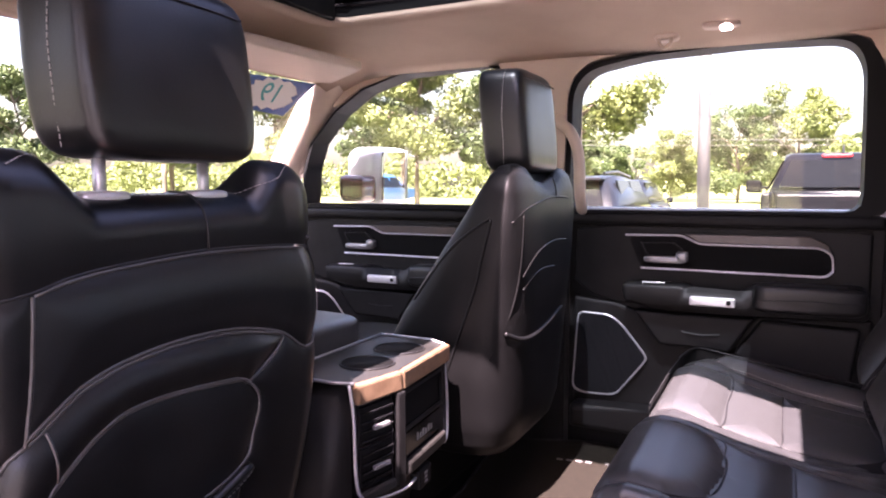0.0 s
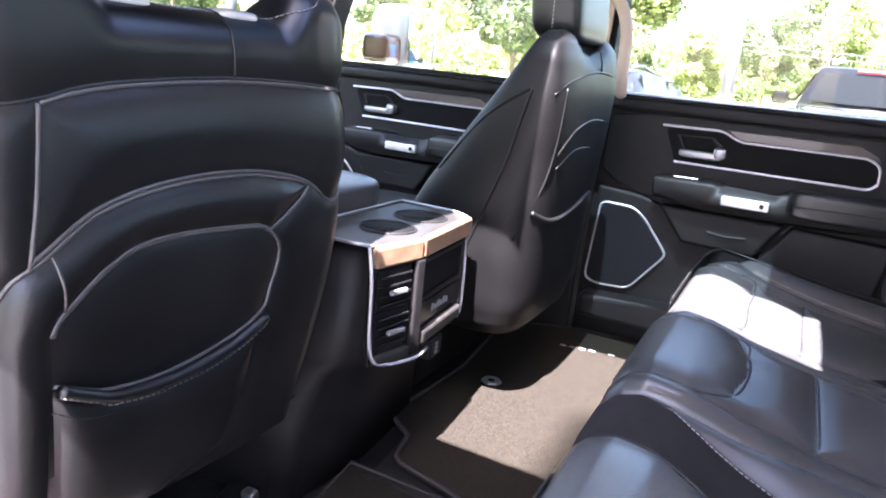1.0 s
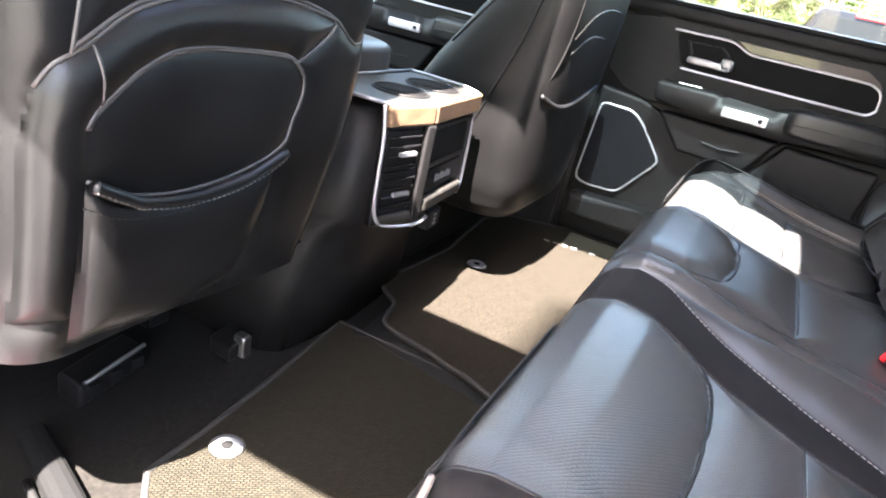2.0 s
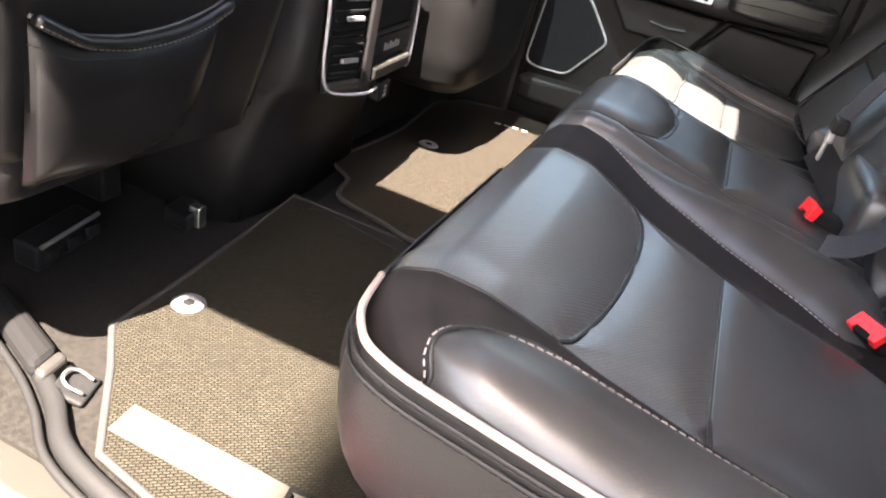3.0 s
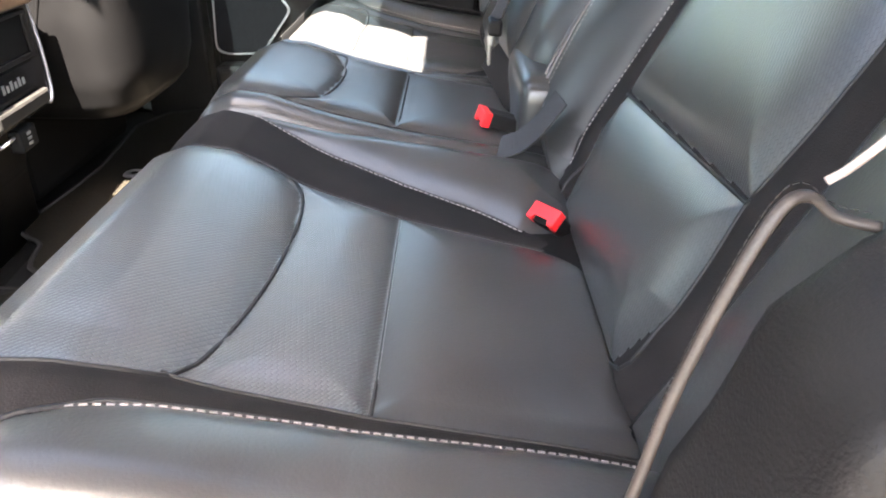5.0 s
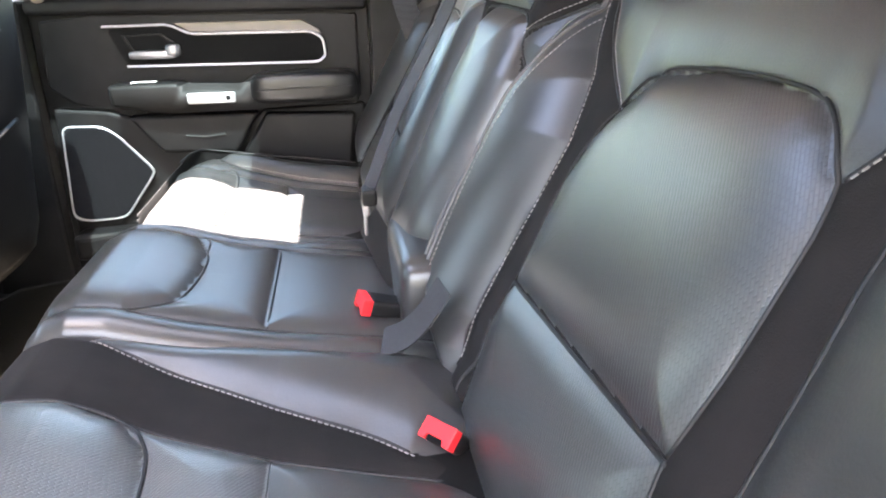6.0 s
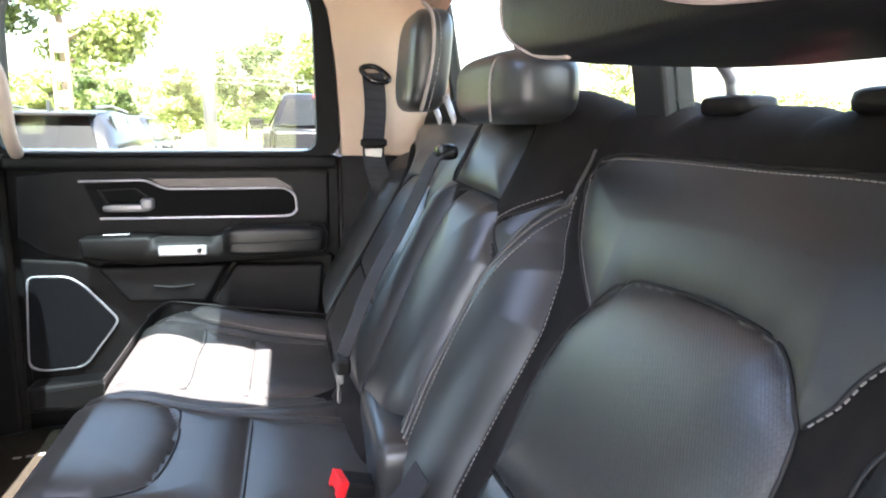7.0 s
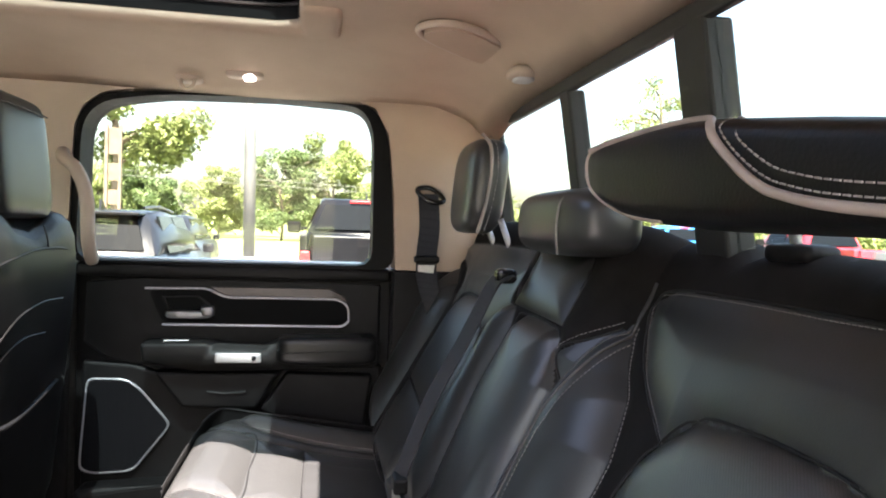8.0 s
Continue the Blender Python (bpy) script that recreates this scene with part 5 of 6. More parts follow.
    for k in (-1, 1):
        arc = [(mx + k * (wide + 0.004), y0 + 0.045, hz0 + 0.012), (mx + k * (wide + 0.009), y0 + 0.045, hz0 + 0.06), (mx + k * (wide + 0.009), y0 + 0.048, hz0 + 0.11), (mx + k * (wide + 0.004), y0 + 0.046, hz1 - 0.018), (mx + k * (wide - 0.014), y0 + 0.042, hz1 - 0.002)]
        part("stitching", dashes(smoothed(arc, 8), 0.0065, 0.0045, 0.0006), THREAD, hd)
    part("seam", tube(smoothed([(mx - 0.085, y0 + 0.012, hz1 - 0.022), (mx, y0 + 0.011, hz1 - 0.020), (mx + 0.085, y0 + 0.012, hz1 - 0.022)], 5), 0.0014, 5), SEAM, hd)
    return t


front_seat(-0.375, 0.952, 1, "black leather driver's seat seen from behind")
front_seat(0.412, 0.855, -1, "black leather passenger seat seen from behind")

# ---- centre console ----
con = thing("centre_console", "black console with cup holders, vents and chrome edging", "console", at=(0.01, 1.1, 0.765))
TRAY = material("brushed_grey", (0.014, 0.0134, 0.0125), 0.45, 0.0, c2=(0.020, 0.019, 0.0175), scale=50, spec=0.2)
# top tray with two real cup wells
CUPS = ((-0.022, 1.000, 0.042), (0.085, 1.003, 0.042))
tray = bmesh.new()
outer_loop = [tray.verts.new((a, b, 1.166)) for a, b in [(-0.142, 1.085), (-0.142, 0.985), (-0.128, 0.957), (-0.034, 0.937), (0.150, 0.953), (0.164, 0.985), (0.164, 1.085)]]
edges = [tray.edges.new((outer_loop[i], outer_loop[(i + 1) % 7])) for i in range(7)]
for x, y, r in CUPS:
    loop = [tray.verts.new((x + r * math.cos(2 * math.pi * k / 28), y + r * math.sin(2 * math.pi * k / 28), 1.166)) for k in range(28)]
    edges += [tray.edges.new((loop[k], loop[(k + 1) % 28])) for k in range(28)]
bmesh.ops.triangle_fill(tray, edges=edges, use_beauty=True)
part("top_tray", tray, TRAY, con, "brushed grey top round the cup holders")
for x, y, r in CUPS:
    part("cup_holder", revolve([(r + 0.001, 0.0), (r, -0.004), (r - 0.003, -0.035), (r - 0.006, -0.06), (0.0, -0.062)], (x, y, 1.1665), 28), DARK, con, "deep black cup holder", True)
rim = [(-0.142, 1.085, 1.168), (-0.142, 0.985, 1.168), (-0.128, 0.956, 1.166), (-0.034, 0.935, 1.165), (0.151, 0.951, 1.166), (0.165, 0.985, 1.168), (0.165, 1.085, 1.168)]
part("trim_bar", tube(rim[:3], 0.0026, 8), SATIN, con, "chrome edging", True)
part("trim_bar", tube(rim[4:], 0.0026, 8), SATIN, con, "", True)
part("trim_bar", tube([rim[6], rim[0]], 0.0026, 8), SATIN, con, "", True)
COPPER = material("copper_wood_trim", (0.105, 0.062, 0.036), 0.4, c2=(0.165, 0.102, 0.060), scale=45, bump=0.3, bscale=200)
for x, y, r in CUPS:
    part("cup_rim", tube([(x + r * math.cos(2 * math.pi * q / 32), y + r * math.sin(2 * math.pi * q / 32), 1.1668) for q in range(32)], 0.0018, 6, True), TRIM, con, "", True)
SLIM = Matrix(((0.954, 0, 0, 0.0205), (0, 1, 0, 0), (0, 0, 1, 0), (0, 0, 0, 1)))
for ob in con.children_recursive:
    ob.data.transform(SLIM)
shell = []
for z, l, r, y in ((0.765, -0.165, 0.215, 1.035), (0.88, -0.152, 0.206, 1.025), (0.975, -0.132, 0.195, 0.995), (0.995, -0.122, 0.186, 0.968), (1.152, -0.118, 0.182, 0.966)):
    shell.append([(l, 1.5, z), (l, y + 0.035, z), (l + 0.022, y + 0.006, z), (-0.012, y - 0.012, z), (r - 0.022, y + 0.004, z), (r, y + 0.032, z), (r, 1.5, z)])
shell = loft(shell)
bmesh.ops.bevel(shell, geom=shell.edges[:], offset=0.005, segments=2, affect="EDGES")
part("body", shell, TRIM, con, "smooth flared black console body", True)
LEFT, RIGHT = (Vector((-0.101, 0.955)), Vector((-0.012, 0.937))), (Vector((-0.012, 0.937)), Vector((0.168, 0.951)))


def facet(side, u0, u1, d0, d1, z0, z1, bevel=0.001):
    """A block on one of the two rear facets: u along it, d outward from it."""
    a, b = side
    n = Vector((b.y - a.y, a.x - b.x)).normalized()
    return prism([tuple(a.lerp(b, u) + n * d) for u, d in ((u0, d0), (u1, d0), (u1, d1), (u0, d1))], "z", z0, z1, bevel)


part("trim_strip", facet(LEFT, -0.02, 1.0, -0.006, 0.008, 1.136, 1.166, 0.004), COPPER, con, "warm brown wood-look strip")
part("trim_strip", facet(RIGHT, 0.0, 1.02, -0.006, 0.008, 1.136, 1.166, 0.004), COPPER, con, "warm brown wood-look strip")
part("face", facet(LEFT, 0.0, 1.0, -0.010, 0.000, 0.994, 1.136), GLOSS, con)
part("face", facet(RIGHT, 0.0, 1.0, -0.010, 0.000, 0.994, 1.136), GLOSS, con)
for z0, z1, zk in ((1.074, 1.130, 1.098), (1.016, 1.070, 1.040)):
    v = part("air_vent", facet(LEFT, 0.07, 0.80, 0.0, 0.002, z0, z1), DARK, con, "black air vent")
    for q in range(4):
        z = z0 + 0.008 + q * (z1 - z0 - 0.016) / 3
        part("slat", facet(LEFT, 0.09, 0.78, 0.002, 0.007, z - 0.0012, z + 0.0012, 0.0004), GLOSS, v)
    part("knob", facet(LEFT, 0.30, 0.66, 0.005, 0.011, zk - 0.003, zk + 0.003, 0.0012), SATIN, v, "satin chrome vent knob")
part("vent_scoop", facet(LEFT, 0.04, 0.82, 0.0, 0.010, 0.996, 1.010, 0.004), TRAY, con)
part("divider", facet(LEFT, 0.86, 1.06, 0.0, 0.009, 0.992, 1.136, 0.003), TRIM, con, "dark upright divider")
part("storage_recess", facet(RIGHT, 0.08, 0.86, 0.0, 0.001, 1.076, 1.126), DARK, con)
for u0, u1, z0, z1 in ((0.06, 0.90, 1.126, 1.132), (0.06, 0.90, 1.068, 1.074), (0.84, 0.90, 1.074, 1.126)):
    part("recess_frame", facet(RIGHT, u0, u1, 0.0, 0.005, z0, z1, 0.0015), TRIM, con)
part("socket_panel", facet(RIGHT, 0.08, 0.84, 0.0, 0.003, 1.030, 1.064, 0.001), GLOSS, con)
for q in range(6):
    part("marking", facet(RIGHT, 0.30 + 0.06 * q, 0.335 + 0.06 * q, 0.003, 0.0036, 1.040, 1.052 - 0.003 * (q % 2), 0.0), MARKS, con, "pale printed bar over the sockets")
part("storage_lip", facet(RIGHT, 0.06, 0.88, 0.0, 0.012, 1.002, 1.024, 0.005), TRAY, con, "grey lip of the lower tray")
part("socket", facet(RIGHT, 0.30, 0.56, -0.01, 0.008, 0.958, 0.990, 0.004), RUBBER, con, "black capped socket")
for q in range(3):
    part("marking", facet(RIGHT, 0.40, 0.46, 0.008, 0.0086, 0.965 + 0.007 * q, 0.969 + 0.007 * q, 0.0), MARKS, con)
part("trim_bar", tube(smoothed([(-0.108, 0.960, 1.165), (-0.110, 0.952, 1.12), (-0.109, 0.950, 1.04), (-0.100, 0.947, 1.006), (-0.07, 0.941, 0.992), (-0.012, 0.930, 0.986), (0.03, 0.934, 0.986)], 5), 0.0026, 8), CHROME, con, "", True)
part("trim_bar", tube(smoothed([(0.173, 0.958, 1.160), (0.175, 0.952, 1.09), (0.174, 0.950, 1.03), (0.167, 0.948, 1.005), (0.155, 0.947, 0.997)], 5), 0.0026, 8), CHROME, con, "", True)
part("armrest", pillow(-0.170, 0.155, 1.093, 1.50, 1.120, 1.212, 8), LEATHER, con, "padded leather armrest lid catching the light", True)

# ---- mats ----
def mat_slab(name, outline, z0, z1, mat, label, edge):
    t = thing(name, label, "floor mat", "rear floor mats", at=(outline[0][0], outline[0][1], z0))
    loop = round_poly(outline, 3) if edge else outline
    part("carpet", prism(loop, "z", z0, z1), mat, t)
    part("binding", tube([(a, b, z1 - 0.001) for a, b in loop], 0.0042, 6, True), BIND, t, "stitched mat edging", True)
    return t


left_mat = mat_slab("floor_mat", [(-0.02, 1.022), (-0.205, 0.998), (-0.353, 0.984), (-0.442, 0.980), (-0.492, 0.93), (-0.581, 0.852), (-0.597, 0.76), (-0.606, 0.672), (-0.572, 0.628), (-0.545, 0.60), (-0.50, 0.52), (-0.02, 0.52)], 0.766, 0.780, MATW, "ribbed grey floor mat, half in sunlight", False)
part("grommet", revolve([(0.007, 0.002), (0.009, 0.0035), (0.018, 0.003), (0.021, 0.0)], (-0.357, 0.946, 0.780), 24), SATIN, left_mat, "round metal mat fastener", True)
part("grommet", revolve([(0.0, 0.0026), (0.0072, 0.0026), (0.0072, 0.0)], (-0.357, 0.946, 0.780), 16), DARK, left_mat)
part("badge", prism([(-0.556, 0.868), (-0.519, 0.872), (-0.517, 0.690), (-0.553, 0.684)], "z", 0.7802, 0.7816), BADGE, left_mat, "pale woven badge on the mat")
part("badge", prism([(-0.556, 0.684), (-0.514, 0.690), (-0.513, 0.662), (-0.553, 0.656)], "z", 0.7802, 0.7814), DARK, left_mat)
part("badge", prism([(-0.549, 0.678), (-0.537, 0.682), (-0.531, 0.672), (-0.521, 0.684), (-0.519, 0.668), (-0.530, 0.664), (-0.537, 0.672), (-0.547, 0.664)], "z", 0.7814, 0.7822), BADGE, left_mat, "pale zigzag emblem")
right_mat = mat_slab("floor_mat", [(0.74, 1.02), (0.40, 1.030), (0.226, 1.040), (0.150, 1.045), (0.118, 1.022), (0.092, 0.985), (0.045, 0.972), (0.012, 0.950), (-0.008, 0.86), (-0.025, 0.790), (-0.03, 0.55), (0.74, 0.55)], 0.781, 0.790, MATB, "dark pile floor mat with a sunlit patch", True)
part("under_mat", prism(round_poly([(0.70, 0.99), (0.02, 0.985), (-0.026, 0.955), (-0.045, 0.86), (-0.056, 0.775), (-0.05, 0.56), (0.70, 0.56)], 3), "z", 0.766, 0.7805), RUBBER, right_mat, "rubber mat beneath the pile")
part("grommet", revolve([(0.007, 0.002), (0.009, 0.0035), (0.018, 0.003), (0.021, 0.0)], (0.372, 0.952, 0.790), 24), SATIN, right_mat, "round metal mat fastener", True)
part("grommet", revolve([(0.0, 0.0026), (0.0072, 0.0026), (0.0072, 0.0)], (0.372, 0.952, 0.790), 16), DARK, right_mat)
for i in (0, 1, 2, 3, 5):
    part("marking", box(0.655 + 0.004 * i, 0.663 + 0.004 * i, 0.885 - 0.022 * i, 0.899 - 0.022 * i, 0.7902, 0.7912), MARKS, right_mat, "pale bar on the mat")

# ---- small things on the floor and sill ----
def tie_ring(x, y, z, yaw, label, size=1.0):
    t = thing("tie_down_ring", label, "tie-down ring", "floor rings", at=(x, y, z))
    m = pose(x, y, z, 20, 0, yaw) @ Matrix.Scale(size, 4)
    cupb = box(-0.034, 0.034, -0.03, 0.03, -0.012, 0.0, 0.006, 3)
    hoop = tube(smoothed([(-0.018, -0.02, 0.006), (-0.020, 0.006, 0.010), (-0.010, 0.022, 0.012), (0.010, 0.022, 0.012), (0.020, 0.006, 0.010), (0.018, -0.02, 0.006)], 5), 0.0032, 8)
    for bmx in (cupb, hoop):
        bmesh.ops.transform(bmx, matrix=m, verts=bmx.verts)
    part("well", cupb, RUBBER, t)
    part("hoop", hoop, STEEL, t, "bright steel hoop", True)
    return t


tie_ring(-0.598, 0.588, 0.775, 60, "steel tie-down ring in a black well")
tie_ring(-0.528, 0.938, 0.778, 20, "steel tie-down ring in a black well beside the mat", 0.6)
tr = thing("seat_track_cover", "black plastic seat track cover, its tip coloured as if sunlit", "track cover", at=(-0.53, 1.05, 0.77))
part("cover", prism([(-0.547, 0.975), (-0.508, 0.982), (-0.460, 1.12), (-0.492, 1.125)], "z", 0.765, 0.792, 0.012, 3), DARK, tr)
# The tip gets a lighter grey that stands for sun on it.
part("tip", prism([(-0.547, 0.960), (-0.510, 0.967), (-0.508, 0.983), (-0.546, 0.976)], "z", 0.766, 0.789, 0.006, 3), TRAY, tr)
lt = thing("seat_latch", "black seat latch plate with metal strip", "latch", at=(-0.35, 1.13, 0.77))
part("plate", prism([(-0.41, 1.13), (-0.30, 1.15), (-0.30, 1.19), (-0.41, 1.17)], "z", 0.765, 0.80, 0.004), TRIM, lt)
for k in range(3):
    part("hole", box(-0.398 + 0.036 * k, -0.378 + 0.036 * k, 1.126 + 0.0065 * k, 1.137 + 0.0065 * k, 0.774, 0.792, 0.002), DARK, lt, "dark slot")
part("strip", tube([(-0.405, 1.128, 0.801), (-0.30, 1.148, 0.801)], 0.003, 6), STEEL, lt)
bk = thing("floor_bracket", "small grey steel floor bracket", "bracket", at=(-0.17, 1.09, 0.77))
part("plate", prism([(-0.215, 1.075), (-0.125, 1.085), (-0.13, 1.13), (-0.21, 1.12)], "z", 0.765, 0.79, 0.004), TRIM, bk)
part("pin", box(-0.195, -0.178, 1.068, 1.09, 0.765, 0.80, 0.004), STEEL, bk)

# ---- pillar handles, roof fittings, sticker, mirror ----
for s in (1,):
    gh = thing("grab_handle", "beige grab handle on the door pillar", "grab handle", "pillar handles", at=(s * 0.78, 0.92, 1.5))
    part("bar", tube(smoothed([(s * 0.795, 0.945, 1.600), (s * 0.755, 0.930, 1.585), (s * 0.735, 0.900, 1.562), (s * 0.735, 0.880, 1.51), (s * 0.74, 0.876, 1.42), (s * 0.795, 0.885, 1.375)], 6), 0.0135, 10), BEIGEP, gh, "", True)
hk = thing("coat_hook", "beige coat hook on the headliner", "coat hook", at=(0.74, 0.69, 1.76))
part("plate", pillow(0.725, 0.765, 0.66, 0.715, 1.752, 1.785, 4, 20, 12), BEIGEP, hk, "", True)
part("hook", tube(smoothed([(0.735, 0.70, 1.765), (0.722, 0.700, 1.745), (0.722, 0.688, 1.735), (0.722, 0.676, 1.745), (0.728, 0.676, 1.757)], 5), 0.004, 8), BEIGEP, hk, "", True)
lp = thing("reading_lamp", "small lit reading lamp in the headliner", "lamp", at=(0.70, 0.56, 1.78))
part("bezel", pillow(0.690, 0.725, 0.535, 0.61, 1.762, 1.782, 4, 24, 12), BEIGEP, lp, "", True)
part("lens", pillow(0.690, 0.712, 0.550, 0.575, 1.757, 1.772, 4, 20, 10), LENS, lp, "glowing white lens", True)
cs = thing("roof_loudspeaker", "oval beige loudspeaker grille in the headliner", "loudspeaker", at=(0.44, 0.15, 1.79))
slot = []
for k in range(40):
    w = 2 * math.pi * k / 40
    g, e = 0.135 * math.copysign(abs(math.cos(w)) ** 0.6, math.cos(w)), 0.052 * math.copysign(abs(math.sin(w)) ** 0.75, math.sin(w))
    slot.append((0.415 + 0.73 * g + 0.68 * e, 0.157 - 0.68 * g + 0.73 * e))
part("grille", prism([(x + (0.415 - x) * 0.10, y + (0.157 - y) * 0.10) for x, y in slot], "z", 1.782, 1.798), BEIGE, cs)
part("rim", tube([(x, y, 1.790) for x, y in slot], 0.006, 8, True), BEIGEP, cs, "", True)
ld = thing("cargo_lamp", "small oval lamp near the rear window header", "lamp", at=(0.41, 0.067, 1.745))
part("bezel", pillow(0.375, 0.445, 0.040, 0.095, 1.735, 1.757, 3, 24, 10), BEIGEP, ld, "", True)
part("lens", pillow(0.388, 0.432, 0.048, 0.086, 1.730, 1.743, 3, 20, 8), SILVER, ld, "frosted lens", True)
vs = thing("sun_visor", "beige sun visor folded up against the headliner", "sun visor", "visors", at=(0.5, 1.5, 1.74))
part("flap", prism([(0.20, 1.415), (0.60, 1.395), (0.755, 1.60), (0.72, 1.625), (0.24, 1.62)], "z", 1.722, 1.745, 0.008, 3), BEIGEP, vs)
part("hinge", tube([(0.72, 1.60, 1.735), (0.78, 1.62, 1.75)], 0.008, 8), BEIGEP, vs)
vl = thing("sun_visor", "beige sun visor folded up against the headliner", "sun visor", "visors", at=(-0.5, 1.5, 1.74))
part("flap", prism([(-0.20, 1.415), (-0.60, 1.395), (-0.755, 1.60), (-0.72, 1.625), (-0.24, 1.62)], "z", 1.722, 1.745, 0.008, 3), BEIGEP, vl)
BLUE, TEAL = material("sticker_blue", (0.03, 0.10, 0.32), 0.5), material("sticker_teal", (0.05, 0.35, 0.36), 0.5)
st = thing("year_sticker", "blue and white year sticker on the windscreen", "sticker", at=(0.62, 1.72, 1.66))
def on_screen(x, k, lift=0.0):
    return Vector((x, 1.65 + 0.40 * k - 0.006 - lift, 1.735 - 0.454 * k))
def screen_poly(pts, lift):
    bm = bmesh.new()
    a = [bm.verts.new(on_screen(x, k, lift)) for x, k in pts]
    b2 = [bm.verts.new(on_screen(x, k, lift + 0.0008)) for x, k in pts]
    n = len(pts)
    bm.faces.new(a)
    bm.faces.new(b2[::-1])
    for i in range(n):
        bm.faces.new((a[i], a[(i + 1) % n], b2[(i + 1) % n], b2[i]))
    bmesh.ops.triangulate(bm, faces=[f for f in bm.faces if len(f.verts) > 4])
    return bm
part("backing", screen_poly([(0.44, 0.20), (0.47, 0.04), (0.75, 0.02), (0.70, 0.22)], 0.0), BLUE, st)
star = [(0.60 + (0.105 if k % 2 else 0.085) * math.cos(2 * math.pi * k / 28), 0.115 + (0.088 if k % 2 else 0.072) * math.sin(2 * math.pi * k / 28)) for k in range(28)]
part("burst", screen_poly(star, 0.001), WHITEP, st)
txt = bpy.data.curves.new("digits", "FONT")
txt.body, txt.size, txt.extrude, txt.align_x, txt.align_y = "19", 0.085, 0.0004, "CENTER", "CENTER"
to = bpy.data.objects.new("digits", txt)
me = bpy.data.meshes.new_from_object(to)
bpy.data.objects.remove(to)
me.transform(Matrix.Translation(on_screen(0.60, 0.115, 0.0032)) @ Matrix(((-1, 0, 0, 0), (0, -0.66, 0.75, 0), (0, 0.75, 0.66, 0), (0, 0, 0, 1))))
linked("digits", me, TEAL, st, "teal printed digits")
dm = thing("door_mirror", "large chrome and maroon door mirror outside the front window", "door mirror", at=(1.05, 1.6, 1.4))
part("housing", pillow(0.98, 1.22, 1.585, 1.72, 1.372, 1.562, 5), SILVER, dm, "pale mirror housing", True)
part("mirror_glass", prism([(0.995, 1.388), (1.135, 1.385), (1.14, 1.55), (1.0, 1.545)], "y", 1.578, 1.588, 0.003), MIRROR, dm)
part("mirror_glass", prism([(1.145, 1.39), (1.20, 1.395), (1.205, 1.535), (1.15, 1.548)], "y", 1.578, 1.588, 0.003), MIRROR, dm)
part("arm", box(0.90, 1.0, 1.60, 1.69, 1.385, 1.47, 0.02, 3), REDPAINT, dm, "maroon mirror arm")

# ---- outside: lamp post, parked vehicles, trees ----
POLEM = material("galvanised_pole", (0.085, 0.083, 0.080), 0.6, c2=(0.11, 0.108, 0.105), scale=3)
post = thing("lamp_post", "tall grey lamp post at the edge of the lot", "lamp post", at=(22, 2.75, 0))
part("shaft", tube([(22.0, 2.72, 0.0), (22.0, 2.78, 4.0), (22.0, 2.83, 9.0)], 0.19, 16), POLEM, post, "", True)
part("base", revolve([(0.26, 0.0), (0.26, 0.30), (0.22, 0.36), (0.0, 0.36)], (22.0, 2.72, 0.0), 20), CONCRETE, post)

PAINTK = material("dark_car_paint", (0.0045, 0.0045, 0.006), 0.3, 0.2, coat=0.25, spec=0.3)
PAINTW = material("silver_car_paint", (0.40, 0.40, 0.41), 0.3, 0.3, coat=0.5)
PAINTG = material("grey_car_paint", (0.010, 0.0095, 0.010), 0.3, 0.2, coat=0.4)
CARGLASS = material("car_glass", (0.0012, 0.0016, 0.0017), 0.05, spec=0.3)
TAIL = material("tail_lamp", (0.45, 0.02, 0.02), 0.25)
TYRE = material("tyre", (0.02, 0.02, 0.02), 0.8)


def wheel(x, y, r, parent, axis="x"):
    w = part("wheel", revolve([(0.0, -0.10), (r * 0.62, -0.11), (r, -0.09), (r, 0.09), (r * 0.62, 0.11), (0.0, 0.10)], (x, y, r), 28, axis), TYRE, parent, "black tyre", True)
    part("rim", revolve([(0.0, -0.115), (r * 0.58, -0.118), (r * 0.62, -0.10)], (x, y, r), 20, axis), SILVER, w)


